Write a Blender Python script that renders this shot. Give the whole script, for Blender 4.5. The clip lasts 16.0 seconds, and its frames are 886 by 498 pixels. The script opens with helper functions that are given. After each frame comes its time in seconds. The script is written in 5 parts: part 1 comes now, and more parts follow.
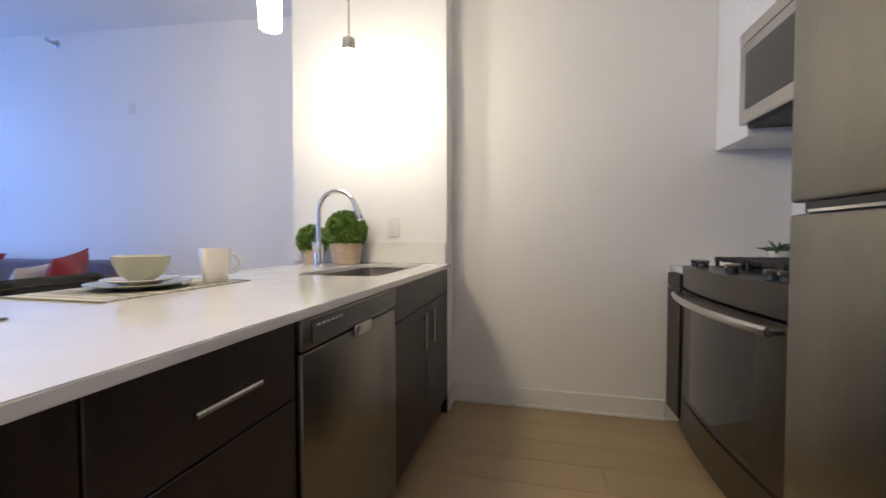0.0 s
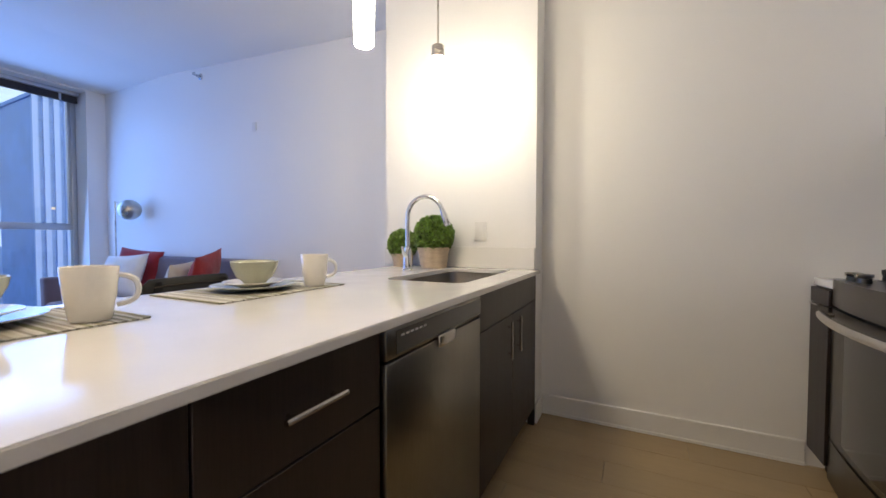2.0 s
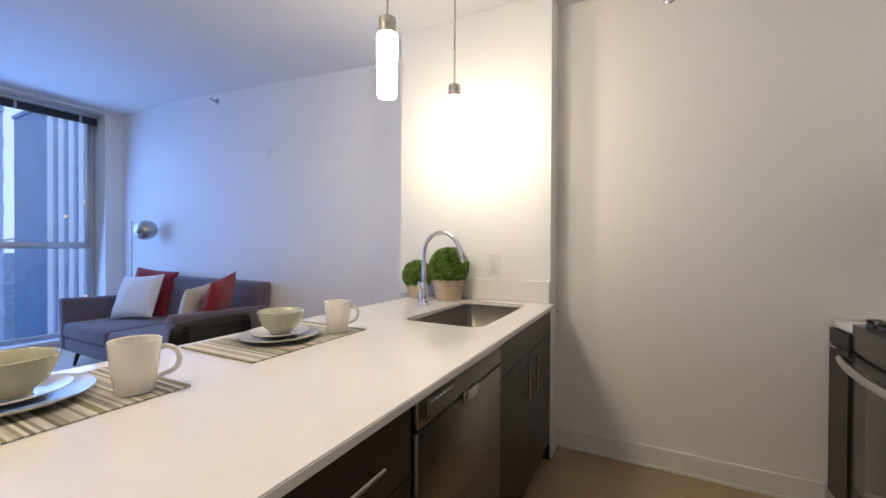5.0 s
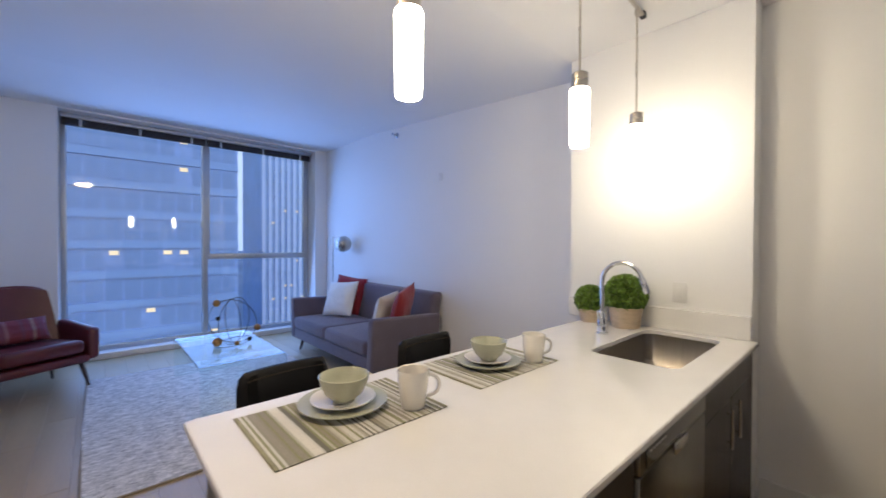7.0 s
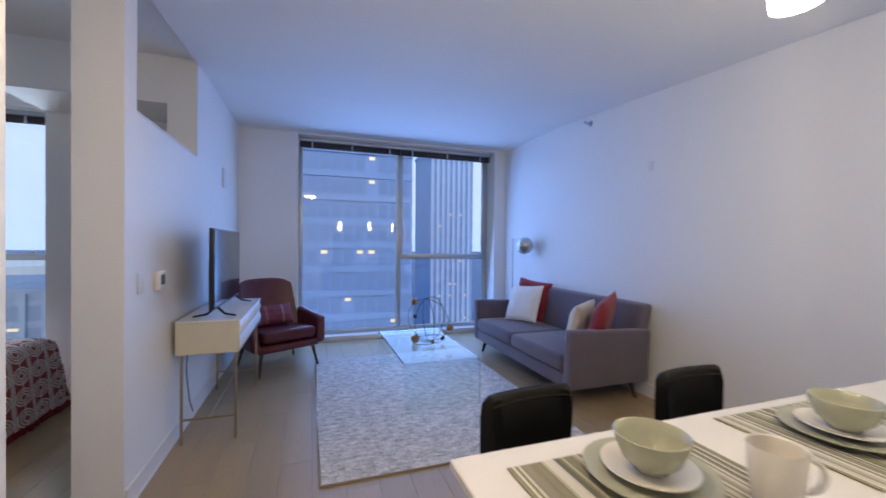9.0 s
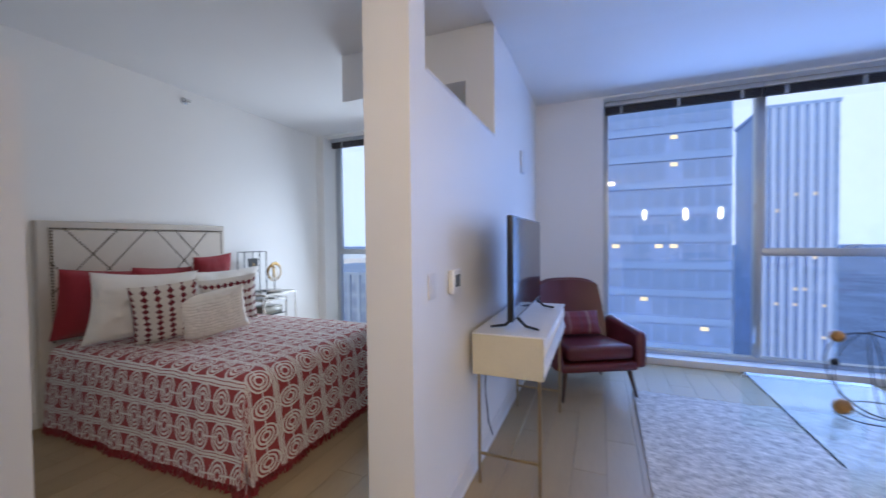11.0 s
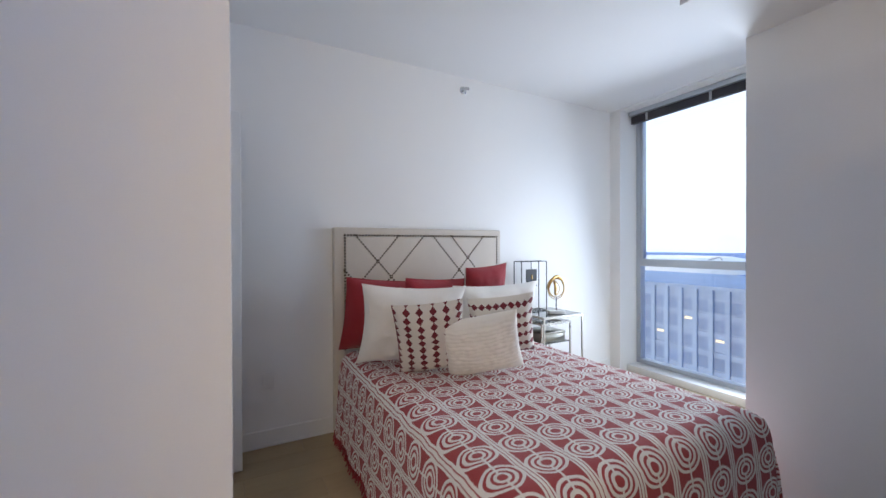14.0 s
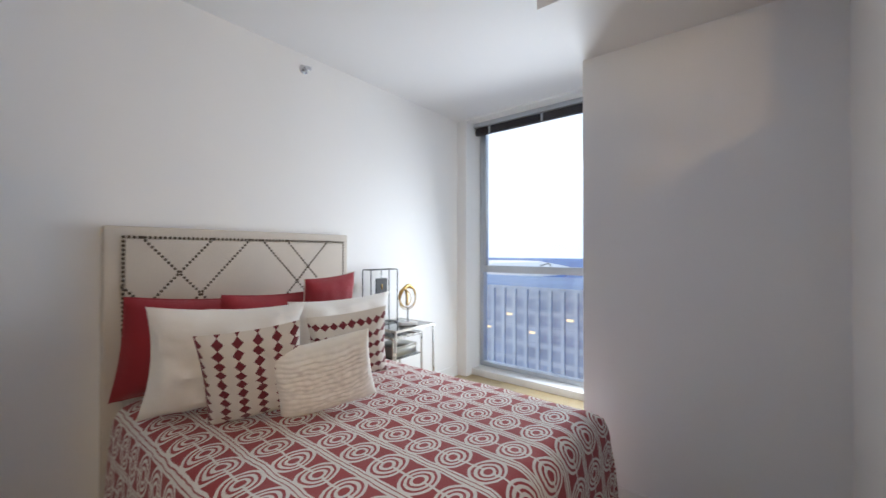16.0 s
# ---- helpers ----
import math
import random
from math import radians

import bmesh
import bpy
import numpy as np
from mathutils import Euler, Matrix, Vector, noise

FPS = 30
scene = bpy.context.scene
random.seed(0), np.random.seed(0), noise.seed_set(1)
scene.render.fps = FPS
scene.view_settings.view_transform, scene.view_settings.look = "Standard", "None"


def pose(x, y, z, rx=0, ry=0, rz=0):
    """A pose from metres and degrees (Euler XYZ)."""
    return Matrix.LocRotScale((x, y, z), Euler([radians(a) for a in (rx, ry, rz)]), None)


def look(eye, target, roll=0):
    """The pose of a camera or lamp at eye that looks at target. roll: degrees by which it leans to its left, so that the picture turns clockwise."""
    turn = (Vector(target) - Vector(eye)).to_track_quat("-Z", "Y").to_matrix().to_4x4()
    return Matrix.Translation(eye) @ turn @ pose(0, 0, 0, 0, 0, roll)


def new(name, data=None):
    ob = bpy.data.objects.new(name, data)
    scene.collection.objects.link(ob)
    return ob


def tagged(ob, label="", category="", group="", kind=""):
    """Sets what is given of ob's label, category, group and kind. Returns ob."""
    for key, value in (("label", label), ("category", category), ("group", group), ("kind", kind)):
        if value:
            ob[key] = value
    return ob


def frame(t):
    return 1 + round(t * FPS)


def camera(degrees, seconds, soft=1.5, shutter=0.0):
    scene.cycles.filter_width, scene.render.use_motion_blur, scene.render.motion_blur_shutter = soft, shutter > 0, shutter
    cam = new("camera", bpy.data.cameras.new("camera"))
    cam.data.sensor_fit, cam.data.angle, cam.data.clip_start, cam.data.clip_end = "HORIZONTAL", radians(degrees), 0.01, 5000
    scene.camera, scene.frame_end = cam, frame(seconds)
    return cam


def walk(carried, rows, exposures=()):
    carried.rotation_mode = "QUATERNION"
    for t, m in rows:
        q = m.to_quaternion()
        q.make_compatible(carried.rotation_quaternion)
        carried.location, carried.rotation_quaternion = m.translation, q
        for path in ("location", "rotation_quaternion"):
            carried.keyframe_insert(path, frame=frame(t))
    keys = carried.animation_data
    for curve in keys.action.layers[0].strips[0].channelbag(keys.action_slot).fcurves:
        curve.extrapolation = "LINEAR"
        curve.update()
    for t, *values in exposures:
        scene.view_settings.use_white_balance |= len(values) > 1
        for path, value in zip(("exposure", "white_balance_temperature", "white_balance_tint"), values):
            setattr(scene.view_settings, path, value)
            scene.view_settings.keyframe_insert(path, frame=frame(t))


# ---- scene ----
cam = camera(98.1, 16.0, shutter=0.4)
PATH = [
    (0, (1.392, 1.433, 1.071), (0.928, 3.378, 1.014), -0.1),
    (0.5, (1.411, 1.431, 1.051), (0.699, 3.299, 0.99), -0.1),
    (1, (1.407, 1.437, 1.034), (0.585, 3.259, 0.971), 0.1),
    (1.5, (1.399, 1.45, 1.028), (0.533, 3.252, 0.969), 0.2),
    (2, (1.388, 1.473, 1.098), (0.495, 3.262, 1.041), 0.1),
    (2.5, (1.375, 1.494, 1.168), (0.473, 3.278, 1.116), 0.1),
    (3, (1.371, 1.487, 1.224), (0.465, 3.269, 1.176), 0.2),
    (5.3, (1.334, 1.408, 1.259), (0.409, 3.182, 1.246), 0.2),
    (5.5, (1.321, 1.394, 1.277), (0.364, 3.15, 1.257), 0.2),
    (6, (1.285, 1.333, 1.313), (0.188, 3.006, 1.292), 0.3),
    (6.5, (1.281, 1.248, 1.382), (-0.004, 2.78, 1.358), 0.2),
    (7, (1.275, 1.147, 1.418), (-0.207, 2.489, 1.396), 0.2),
    (7.5, (1.244, 1.093, 1.428), (-0.381, 2.258, 1.4), 0.1),
    (8, (1.166, 1.052, 1.44), (-0.551, 2.076, 1.409), 0.2),
    (8.2, (1.123, 1.041, 1.443), (-0.629, 2.006, 1.412), 0.3),
    (10.3, (0.165, 0.915, 1.36), (-1.827, 0.741, 1.33), -0.2),
    (10.5, (0.067, 0.877, 1.374), (-1.905, 0.542, 1.333), -0.5),
    (11, (-0.207, 0.808, 1.392), (-2.057, 0.05, 1.347), -0.6),
    (11.5, (-0.406, 0.675, 1.392), (-2.062, -0.445, 1.345), -0.5),
    (12, (-0.57, 0.484, 1.41), (-2.035, -0.877, 1.358), -0.5),
    (12.5, (-0.693, 0.318, 1.387), (-1.962, -1.228, 1.351), -0.5),
    (13, (-0.835, 0.152, 1.368), (-1.883, -1.551, 1.352), -0.7),
    (13.5, (-0.95, -0.003, 1.363), (-1.895, -1.766, 1.352), -0.3),
    (14, (-1.063, -0.132, 1.422), (-2.007, -1.896, 1.411), -0.2),
    (14.5, (-1.197, -0.227, 1.451), (-2.228, -1.941, 1.452), -0.1),
    (15, (-1.301, -0.293, 1.482), (-2.444, -1.934, 1.484), -0.0),
    (15.5, (-1.307, -0.357, 1.445), (-2.643, -1.845, 1.458), 0.1),
    (16, (-1.262, -0.436, 1.432), (-2.816, -1.694, 1.449), -0.0),
]
EXPOSURES = [(0, 2.25, 5950, 10), (3.0, 2.25, 6250, 10), (5.5, 2.1, 6200, 10), (8.0, 1.96, 6250, 10), (10.5, 2.22, 6400, 10), (12.5, 2.52, 6600, 10), (14.5, 2.74, 6850, 10), (16.0, 2.7, 7400, 10)]
walk(cam, [(t, look(eye, target, roll)) for t, eye, target, roll in PATH], EXPOSURES)

# ---- world and large lights ----
world = bpy.data.worlds.new("world")
scene.world = world
world.use_nodes = True
wn = world.node_tree.nodes
sky = wn.new("ShaderNodeTexSky")
sky.sky_type = "NISHITA"
sky.sun_disc = False
sky.sun_elevation, sky.sun_rotation = radians(30.0), radians(100.0)
sky.dust_density, sky.ozone_density, sky.air_density = 1.0, 2.0, 1.3
world.node_tree.links.new(sky.outputs[0], wn["Background"].inputs[0])
wn["Background"].inputs[1].default_value = 0.055


def lamp(name, kind, energy, color, m, **more):
    data = bpy.data.lights.new(name, kind)
    data.energy, data.color = energy, color
    for key, value in more.items():
        if key == "size":
            data.size = value
        elif key == "size_y":
            data.shape, data.size_y = "RECTANGLE", value
        elif key == "angle":
            data.angle = value
        elif key == "radius":
            data.shadow_soft_size = value
    ob = new(name, data)
    ob.matrix_world = m
    return ob


lamp("sun", "SUN", 0.06, (0.75, 0.86, 1.0), pose(0, 0, 60, 55, 0, 150), angle=radians(30))
SKY_BLUE = (0.20, 0.40, 1.0)
lamp("living_window_sky", "AREA", 15, SKY_BLUE, look((-4.97, 2.34, 1.5), (0, 2.34, 0.6)), size=2.8, size_y=2.5)
lamp("bedroom_window_sky", "AREA", 8.2, (0.66, 0.80, 1.0), look((-4.92, -1.95, 1.25), (-2.92, -1.6, 0.82)), size=0.95, size_y=1.8)


# ---- materials ----
def node_material(name):
    m = bpy.data.materials.new(name)
    m.use_nodes = True
    nt = m.node_tree
    return m, nt, nt.nodes["Principled BSDF"]


def mat(name, color, rough=0.5, metal=0.0, vary=0.08, scale=6.0, fine=80.0, bump=0.05, coat=0.0, stretch=(1, 1, 1), emit=0.0, emit_color=None, piece=0.0, sheen=0.0, transmission=0.0):
    """A surface with variation at two scales: a wide stain and a fine grain with relief."""
    m, nt, b = node_material(name)
    n, l = nt.nodes, nt.links
    co = n.new("ShaderNodeTexCoord")
    mp = n.new("ShaderNodeMapping")
    mp.inputs["Scale"].default_value = stretch
    l.new(co.outputs["Object"], mp.inputs["Vector"])
    wide, grain = n.new("ShaderNodeTexNoise"), n.new("ShaderNodeTexNoise")
    wide.inputs["Scale"].default_value, wide.inputs["Detail"].default_value = scale, 3
    grain.inputs["Scale"].default_value, grain.inputs["Detail"].default_value = fine, 4
    l.new(mp.outputs[0], wide.inputs["Vector"])
    l.new(mp.outputs[0], grain.inputs["Vector"])
    add = n.new("ShaderNodeMath")
    add.operation = "ADD"
    l.new(wide.outputs[0], add.inputs[0])
    l.new(grain.outputs[0], add.inputs[1])
    ramp = n.new("ShaderNodeMapRange")
    ramp.inputs["From Min"].default_value, ramp.inputs["From Max"].default_value = 0.6, 1.4
    ramp.inputs["To Min"].default_value, ramp.inputs["To Max"].default_value = 1 - vary, 1 + vary
    l.new(add.outputs[0], ramp.inputs["Value"])
    last = ramp.outputs[0]
    if piece:
        info = n.new("ShaderNodeObjectInfo")
        pr = n.new("ShaderNodeMapRange")
        pr.inputs["To Min"].default_value, pr.inputs["To Max"].default_value = 1 - piece, 1 + piece
        l.new(info.outputs["Random"], pr.inputs["Value"])
        mul = n.new("ShaderNodeMath")
        mul.operation = "MULTIPLY"
        l.new(last, mul.inputs[0])
        l.new(pr.outputs[0], mul.inputs[1])
        last = mul.outputs[0]
    hsv = n.new("ShaderNodeHueSaturation")
    hsv.inputs["Color"].default_value = (*color, 1)
    l.new(last, hsv.inputs["Value"])
    l.new(hsv.outputs[0], b.inputs["Base Color"])
    rr = n.new("ShaderNodeMapRange")
    rr.inputs["To Min"].default_value, rr.inputs["To Max"].default_value = max(0.02, rough - 0.06), min(1, rough + 0.06)
    l.new(wide.outputs[0], rr.inputs["Value"])
    l.new(rr.outputs[0], b.inputs["Roughness"])
    b.inputs["Metallic"].default_value = metal
    b.inputs["Coat Weight"].default_value = coat
    b.inputs["Coat Roughness"].default_value = 0.08
    b.inputs["Sheen Weight"].default_value = sheen
    b.inputs["Transmission Weight"].default_value = transmission
    if bump:
        bp = n.new("ShaderNodeBump")
        bp.inputs["Strength"].default_value, bp.inputs["Distance"].default_value = bump, 0.004
        l.new(grain.outputs[0], bp.inputs["Height"])
        l.new(bp.outputs[0], b.inputs["Normal"])
    if emit:
        b.inputs["Emission Color"].default_value = (*(emit_color or color), 1)
        b.inputs["Emission Strength"].default_value = emit
    return m


def striped(name, colors, width, axis=0, rough=0.85, space="Object", fine=250.0, period=None):
    """A woven cloth of stripes along one axis, in a fixed irregular order."""
    m, nt, b = node_material(name)
    n, l = nt.nodes, nt.links
    co = n.new("ShaderNodeTexCoord")
    sep = n.new("ShaderNodeSeparateXYZ")
    l.new(co.outputs[space], sep.inputs[0])
    sc = n.new("ShaderNodeMath")
    sc.operation = "MULTIPLY"
    sc.inputs[1].default_value = 1 / width
    l.new(sep.outputs[axis], sc.inputs[0])
    fl = n.new("ShaderNodeMath")
    fl.operation = "FLOOR"
    l.new(sc.outputs[0], fl.inputs[0])
    wn1 = n.new("ShaderNodeTexWhiteNoise")
    wn1.noise_dimensions = "1D"
    l.new(fl.outputs[0], wn1.inputs["W"])
    rampn = n.new("ShaderNodeValToRGB")
    rampn.color_ramp.interpolation = "CONSTANT"
    els = rampn.color_ramp.elements
    while len(els) < len(colors):
        els.new(1.0)
    for k, c in enumerate(colors):
        els[k].position = k / len(colors)
        els[k].color = (*c, 1)
    l.new(wn1.outputs["Value"], rampn.inputs[0])
    no = n.new("ShaderNodeTexNoise")
    no.inputs["Scale"].default_value = fine
    l.new(co.outputs["Object"], no.inputs["Vector"])
    mx = n.new("ShaderNodeMix")
    mx.data_type, mx.blend_type = "RGBA", "MULTIPLY"
    mx.inputs[0].default_value = 0.35
    l.new(rampn.outputs[0], mx.inputs[6])
    l.new(no.outputs[0], mx.inputs[7])
    l.new(mx.outputs[2], b.inputs["Base Color"])
    b.inputs["Roughness"].default_value = rough
    bp = n.new("ShaderNodeBump")
    bp.inputs["Strength"].default_value, bp.inputs["Distance"].default_value = 0.4, 0.002
    l.new(no.outputs[0], bp.inputs["Height"])
    l.new(bp.outputs[0], b.inputs["Normal"])
    return m


WALL = mat("wall_paint", (0.84, 0.83, 0.815), 0.5, vary=0.02, scale=1.3, fine=220, bump=0.03)
CEILING = mat("ceiling_paint", (0.84, 0.83, 0.82), 0.7, vary=0.02, scale=1.0, fine=160, bump=0.04)
TRIM = mat("trim_paint", (0.80, 0.79, 0.77), 0.35, vary=0.02, scale=3, fine=120, bump=0.01)
OAK = mat("oak_plank", (0.37, 0.275, 0.155), 0.40, vary=0.10, scale=2.2, fine=26, bump=0.06, stretch=(0.35, 5, 5), piece=0.045)
SUBFLOOR = mat("subfloor", (0.20, 0.15, 0.10), 0.9)
QUARTZ = mat("white_quartz", (0.80, 0.785, 0.76), 0.13, vary=0.03, scale=9, fine=300, bump=0.0, coat=0.3)
ESPRESSO = mat("espresso_laminate", (0.021, 0.014, 0.012), 0.38, vary=0.55, scale=3, fine=18, bump=0.04, stretch=(14, 14, 0.5))
# wide vertical tone bands imitate soft reflections; the fine grain is brushing
STEEL = mat("brushed_steel_sheen_bands", (0.27, 0.258, 0.225), 0.30, metal=1.0, vary=0.16, scale=0.9, fine=70, bump=0.02, stretch=(9, 9, 0.35))
STEEL_H = mat("brushed_steel_flat", (0.58, 0.56, 0.53), 0.24, metal=1.0, vary=0.05, scale=2, fine=60, bump=0.02, stretch=(30, 1, 1))
SINK_STEEL = mat("satin_sink_steel", (0.34, 0.315, 0.28), 0.33, metal=1.0, vary=0.12, scale=3, fine=60, bump=0.02, stretch=(30, 1, 1))
CHROME = mat("chrome", (0.75, 0.75, 0.76), 0.07, metal=1.0, vary=0.02, bump=0.0)
NICKEL = mat("brushed_nickel", (0.55, 0.52, 0.47), 0.28, metal=1.0, vary=0.05, bump=0.01)
BLACK_GLASS = mat("black_glass", (0.012, 0.012, 0.013), 0.06, vary=0.1, bump=0.0, coat=0.5)
BLACK_METAL = mat("black_iron", (0.018, 0.018, 0.019), 0.5, vary=0.3, bump=0.1)
BLACK_PLASTIC = mat("black_plastic", (0.015, 0.015, 0.016), 0.35, vary=0.1, bump=0.02)
WHITE_PLASTIC = mat("white_plastic", (0.75, 0.74, 0.72), 0.35, vary=0.02, bump=0.0)
ALU = mat("window_aluminium", (0.50, 0.53, 0.57), 0.38, metal=0.6, vary=0.06, scale=3, fine=90, bump=0.02)
BLIND = mat("blind_slat", (0.045, 0.04, 0.045), 0.45, vary=0.1, bump=0.02)
SHADE = mat("frosted_glass_lit", (0.95, 0.90, 0.80), 0.4, bump=0.0, emit=13.5, emit_color=(1.0, 0.86, 0.62))


def glass_material(name, tint, rough=0.0, ior=1.45):
    m, nt, b = node_material(name)
    b.inputs["Base Color"].default_value = (*tint, 1)
    b.inputs["Roughness"].default_value = rough
    b.inputs["IOR"].default_value = ior
    b.inputs["Transmission Weight"].default_value = 1.0
    return m


GLASS = glass_material("window_glass", (0.97, 0.985, 1.0))
TABLE_GLASS = glass_material("table_glass", (0.88, 0.95, 0.95), ior=1.12)


# ---- mesh helpers ----
def bm_box(x0, x1, y0, y1, z0, z1, bevel=0.0, seg=2, bm=None):
    out = bm or bmesh.new()
    made = bmesh.ops.create_cube(out, size=1.0, matrix=Matrix.LocRotScale(((x0 + x1) / 2, (y0 + y1) / 2, (z0 + z1) / 2), None, (abs(x1 - x0), abs(y1 - y0), abs(z1 - z0))))
    if bevel:
        edges = {e for v in made["verts"] for e in v.link_edges}
        bmesh.ops.bevel(out, geom=list(edges), offset=bevel, segments=seg, profile=0.5, affect="EDGES")
    return out


def bm_cyl(r0, r1, z0, z1, x=0.0, y=0.0, seg=24, bm=None, m=None):
    out = bm or bmesh.new()
    mm = Matrix.Translation((x, y, (z0 + z1) / 2))
    bmesh.ops.create_cone(out, cap_ends=True, segments=seg, radius1=r0, radius2=r1, depth=z1 - z0, matrix=(m @ mm) if m else mm)
    return out


def bm_ball(r, x=0, y=0, z=0, squash=(1, 1, 1), u=20, v=12, bm=None):
    out = bm or bmesh.new()
    bmesh.ops.create_uvsphere(out, u_segments=u, v_segments=v, radius=r, matrix=Matrix.LocRotScale((x, y, z), None, squash))
    return out


def bm_lathe(profile, seg=32, bm=None, x=0.0, y=0.0):
    """A turned body from (radius, height) rows, open where the profile is open."""
    out = bm or bmesh.new()
    rings = []
    for r, z in profile:
        rings.append([out.verts.new((x + r * math.cos(2 * math.pi * k / seg), y + r * math.sin(2 * math.pi * k / seg), z)) for k in range(seg)] if r > 1e-6 else [out.verts.new((x, y, z))])
    for a, b in zip(rings, rings[1:]):
        for k in range(seg):
            q = [a[k % len(a)], a[(k + 1) % len(a)], b[(k + 1) % len(b)], b[k % len(b)]]
            q = [v for i, v in enumerate(q) if v not in q[:i]]
            if len(q) > 2:
                out.faces.new(q)
    bmesh.ops.recalc_face_normals(out, faces=out.faces[:])
    return out


def bm_tube(path, r, seg=10, bm=None, closed=False):
    out = bm or bmesh.new()
    pts = [Vector(p) for p in path]
    rings, side = [], None
    count = len(pts)
    for i, p in enumerate(pts):
        a, b = (pts[i - 1], pts[(i + 1) % count]) if closed else (pts[max(0, i - 1)], pts[min(count - 1, i + 1)])
        t = (b - a).normalized()
        ref = side if side else (Vector((0, 0, 1)) if abs(t.z) < 0.9 else Vector((1, 0, 0)))
        u = (ref - t * ref.dot(t)).normalized()
        side = u
        w = t.cross(u)
        rad = r[i] if isinstance(r, (list, tuple)) else r
        rings.append([out.verts.new(p + rad * (math.cos(2 * math.pi * k / seg) * u + math.sin(2 * math.pi * k / seg) * w)) for k in range(seg)])
    pairs = list(zip(rings, rings[1:])) + ([(rings[-1], rings[0])] if closed else [])
    for a, b in pairs:
        for k in range(seg):
            out.faces.new((a[k], a[(k + 1) % seg], b[(k + 1) % seg], b[k]))
    if not closed:
        out.faces.new(rings[0][::-1])
        out.faces.new(rings[-1])
    bmesh.ops.recalc_face_normals(out, faces=out.faces[:])
    return out


def bm_cushion(w, h, t, n=18, wrinkle=0.006, ears=0.03, seed=0, gathers=0.0):
    """A stuffed pillow lying in its own x-z plane, thick in y, with drawn-in sides and pointed corners; z runs from 0 to h."""
    out = bmesh.new()
    sides = []
    for s in (1, -1):
        grid = []
        for j in range(n + 1):
            row = []
            for i in range(n + 1):
                a, b = 2 * i / n - 1, 2 * j / n - 1
                puff = ((1 - abs(a) ** 3.0) * (1 - abs(b) ** 3.0)) ** 0.55
                x = a * w / 2 * (1 - ears * 2 * (1 - b * b) * abs(a))
                z = b * h / 2 * (1 - ears * 2 * (1 - a * a) * abs(b))
                k = noise.noise(Vector((a * 2.3 + seed, b * 2.3, s * 3.1))) * wrinkle * 2 + noise.noise(Vector((a * 7 + seed, b * 7, s))) * wrinkle
                if gathers:
                    wave = b * 48 + 2.2 * noise.noise(Vector((a * 4 + seed, b * 2.5, 7)))
                    k += s * gathers * math.sin(wave) * (0.8 + 0.5 * noise.noise(Vector((a * 9, b * 5, 2))))
                row.append((x, s * (t / 2 * puff) + k * puff, z + h / 2))
            grid.append(row)
        sides.append(grid)
    front = [[out.verts.new(p) for p in row] for row in sides[0]]
    back = [[front[j][i] if i in (0, n) or j in (0, n) else out.verts.new(sides[1][j][i]) for i in range(n + 1)] for j in range(n + 1)]
    uv = out.loops.layers.uv.new("UVMap")
    for g, flip in ((front, False), (back, True)):
        for j in range(n):
            for i in range(n):
                idx = [(j, i), (j, i + 1), (j + 1, i + 1), (j + 1, i)]
                if flip:
                    idx = idx[::-1]
                f = out.faces.new([g[a][b] for a, b in idx])
                f.smooth = True
                for lp, (a, b) in zip(f.loops, idx):
                    lp[uv].uv = ((b / n - 0.5) * w, (a / n) * h)
    bmesh.ops.recalc_face_normals(out, faces=out.faces[:])
    return out


def smooth(bm, angle=40):
    for f in bm.faces:
        f.smooth = True
    for e in bm.edges:
        if len(e.link_faces) == 2 and e.calc_face_angle(0) > radians(angle):
            e.smooth = False
    return bm


def mesh_of(name, bm, material):
    me = bpy.data.meshes.new(name)
    bm.to_mesh(me)
    bm.free()
    me.materials.append(material)
    return me


def part(name, bm, material, parent=None, label="", rounded=True, m=None):
    """Links a bmesh as one mesh object under a thing or a part, in the thing's own space."""
    if rounded:
        smooth(bm)
    ob = new(name, mesh_of(name, bm, material))
    if parent:
        ob.parent = parent
    if m:
        ob.matrix_basis = m
    return tagged(ob, label)


def thing(name, m, label, category, group=""):
    ob = new(name)
    ob.empty_display_size = 0.05
    ob.matrix_basis = m
    return tagged(ob, label, category, group)


def structure(name, bm, material, label, category):
    ob = part(name, bm, material, None, label, rounded=False)
    return tagged(ob, label, category, kind="structure")


def boxes(*rows):
    bm = bmesh.new()
    for r in rows:
        bm_box(*r, bm=bm)
    return bm


# ---- large structure ----
TOP = 2.97
floor = structure("floor", bm_box(-5.3, 2.9, -3.3, 4.2, -0.12, -0.012), SUBFLOOR, "light oak plank flooring with a satin finish", "floor")
structure("ceiling", bm_box(-5.3, 2.9, -3.3, 4.2, TOP, TOP + 0.15), CEILING, "smooth white painted ceiling", "ceiling")
KTOP = 2.745
lowered = boxes((0.872, 2.748, 0.342, 3.903, KTOP, TOP - 0.002))
for xa, xb, ya, yb in ((-0.18, 0.87, 0.342, 3.718), (-3.4, -0.18, 0.103, 4.058)):
    ring = [(xa, KTOP if xa > -0.5 else TOP - 0.004), (xb, KTOP), (xb, TOP - 0.002), (xa, TOP - 0.002)]
    sides = [[lowered.verts.new((x, y, z)) for x, z in ring] for y in (ya, yb)]
    for k in range(4):
        lowered.faces.new((sides[0][k], sides[0][(k + 1) % 4], sides[1][(k + 1) % 4], sides[1][k]))
    for side in sides:
        lowered.faces.new(side)
bmesh.ops.recalc_face_normals(lowered, faces=lowered.faces[:])
structure("ceiling_kitchen", lowered, CEILING, "lower white painted ceiling over the kitchen", "ceiling")
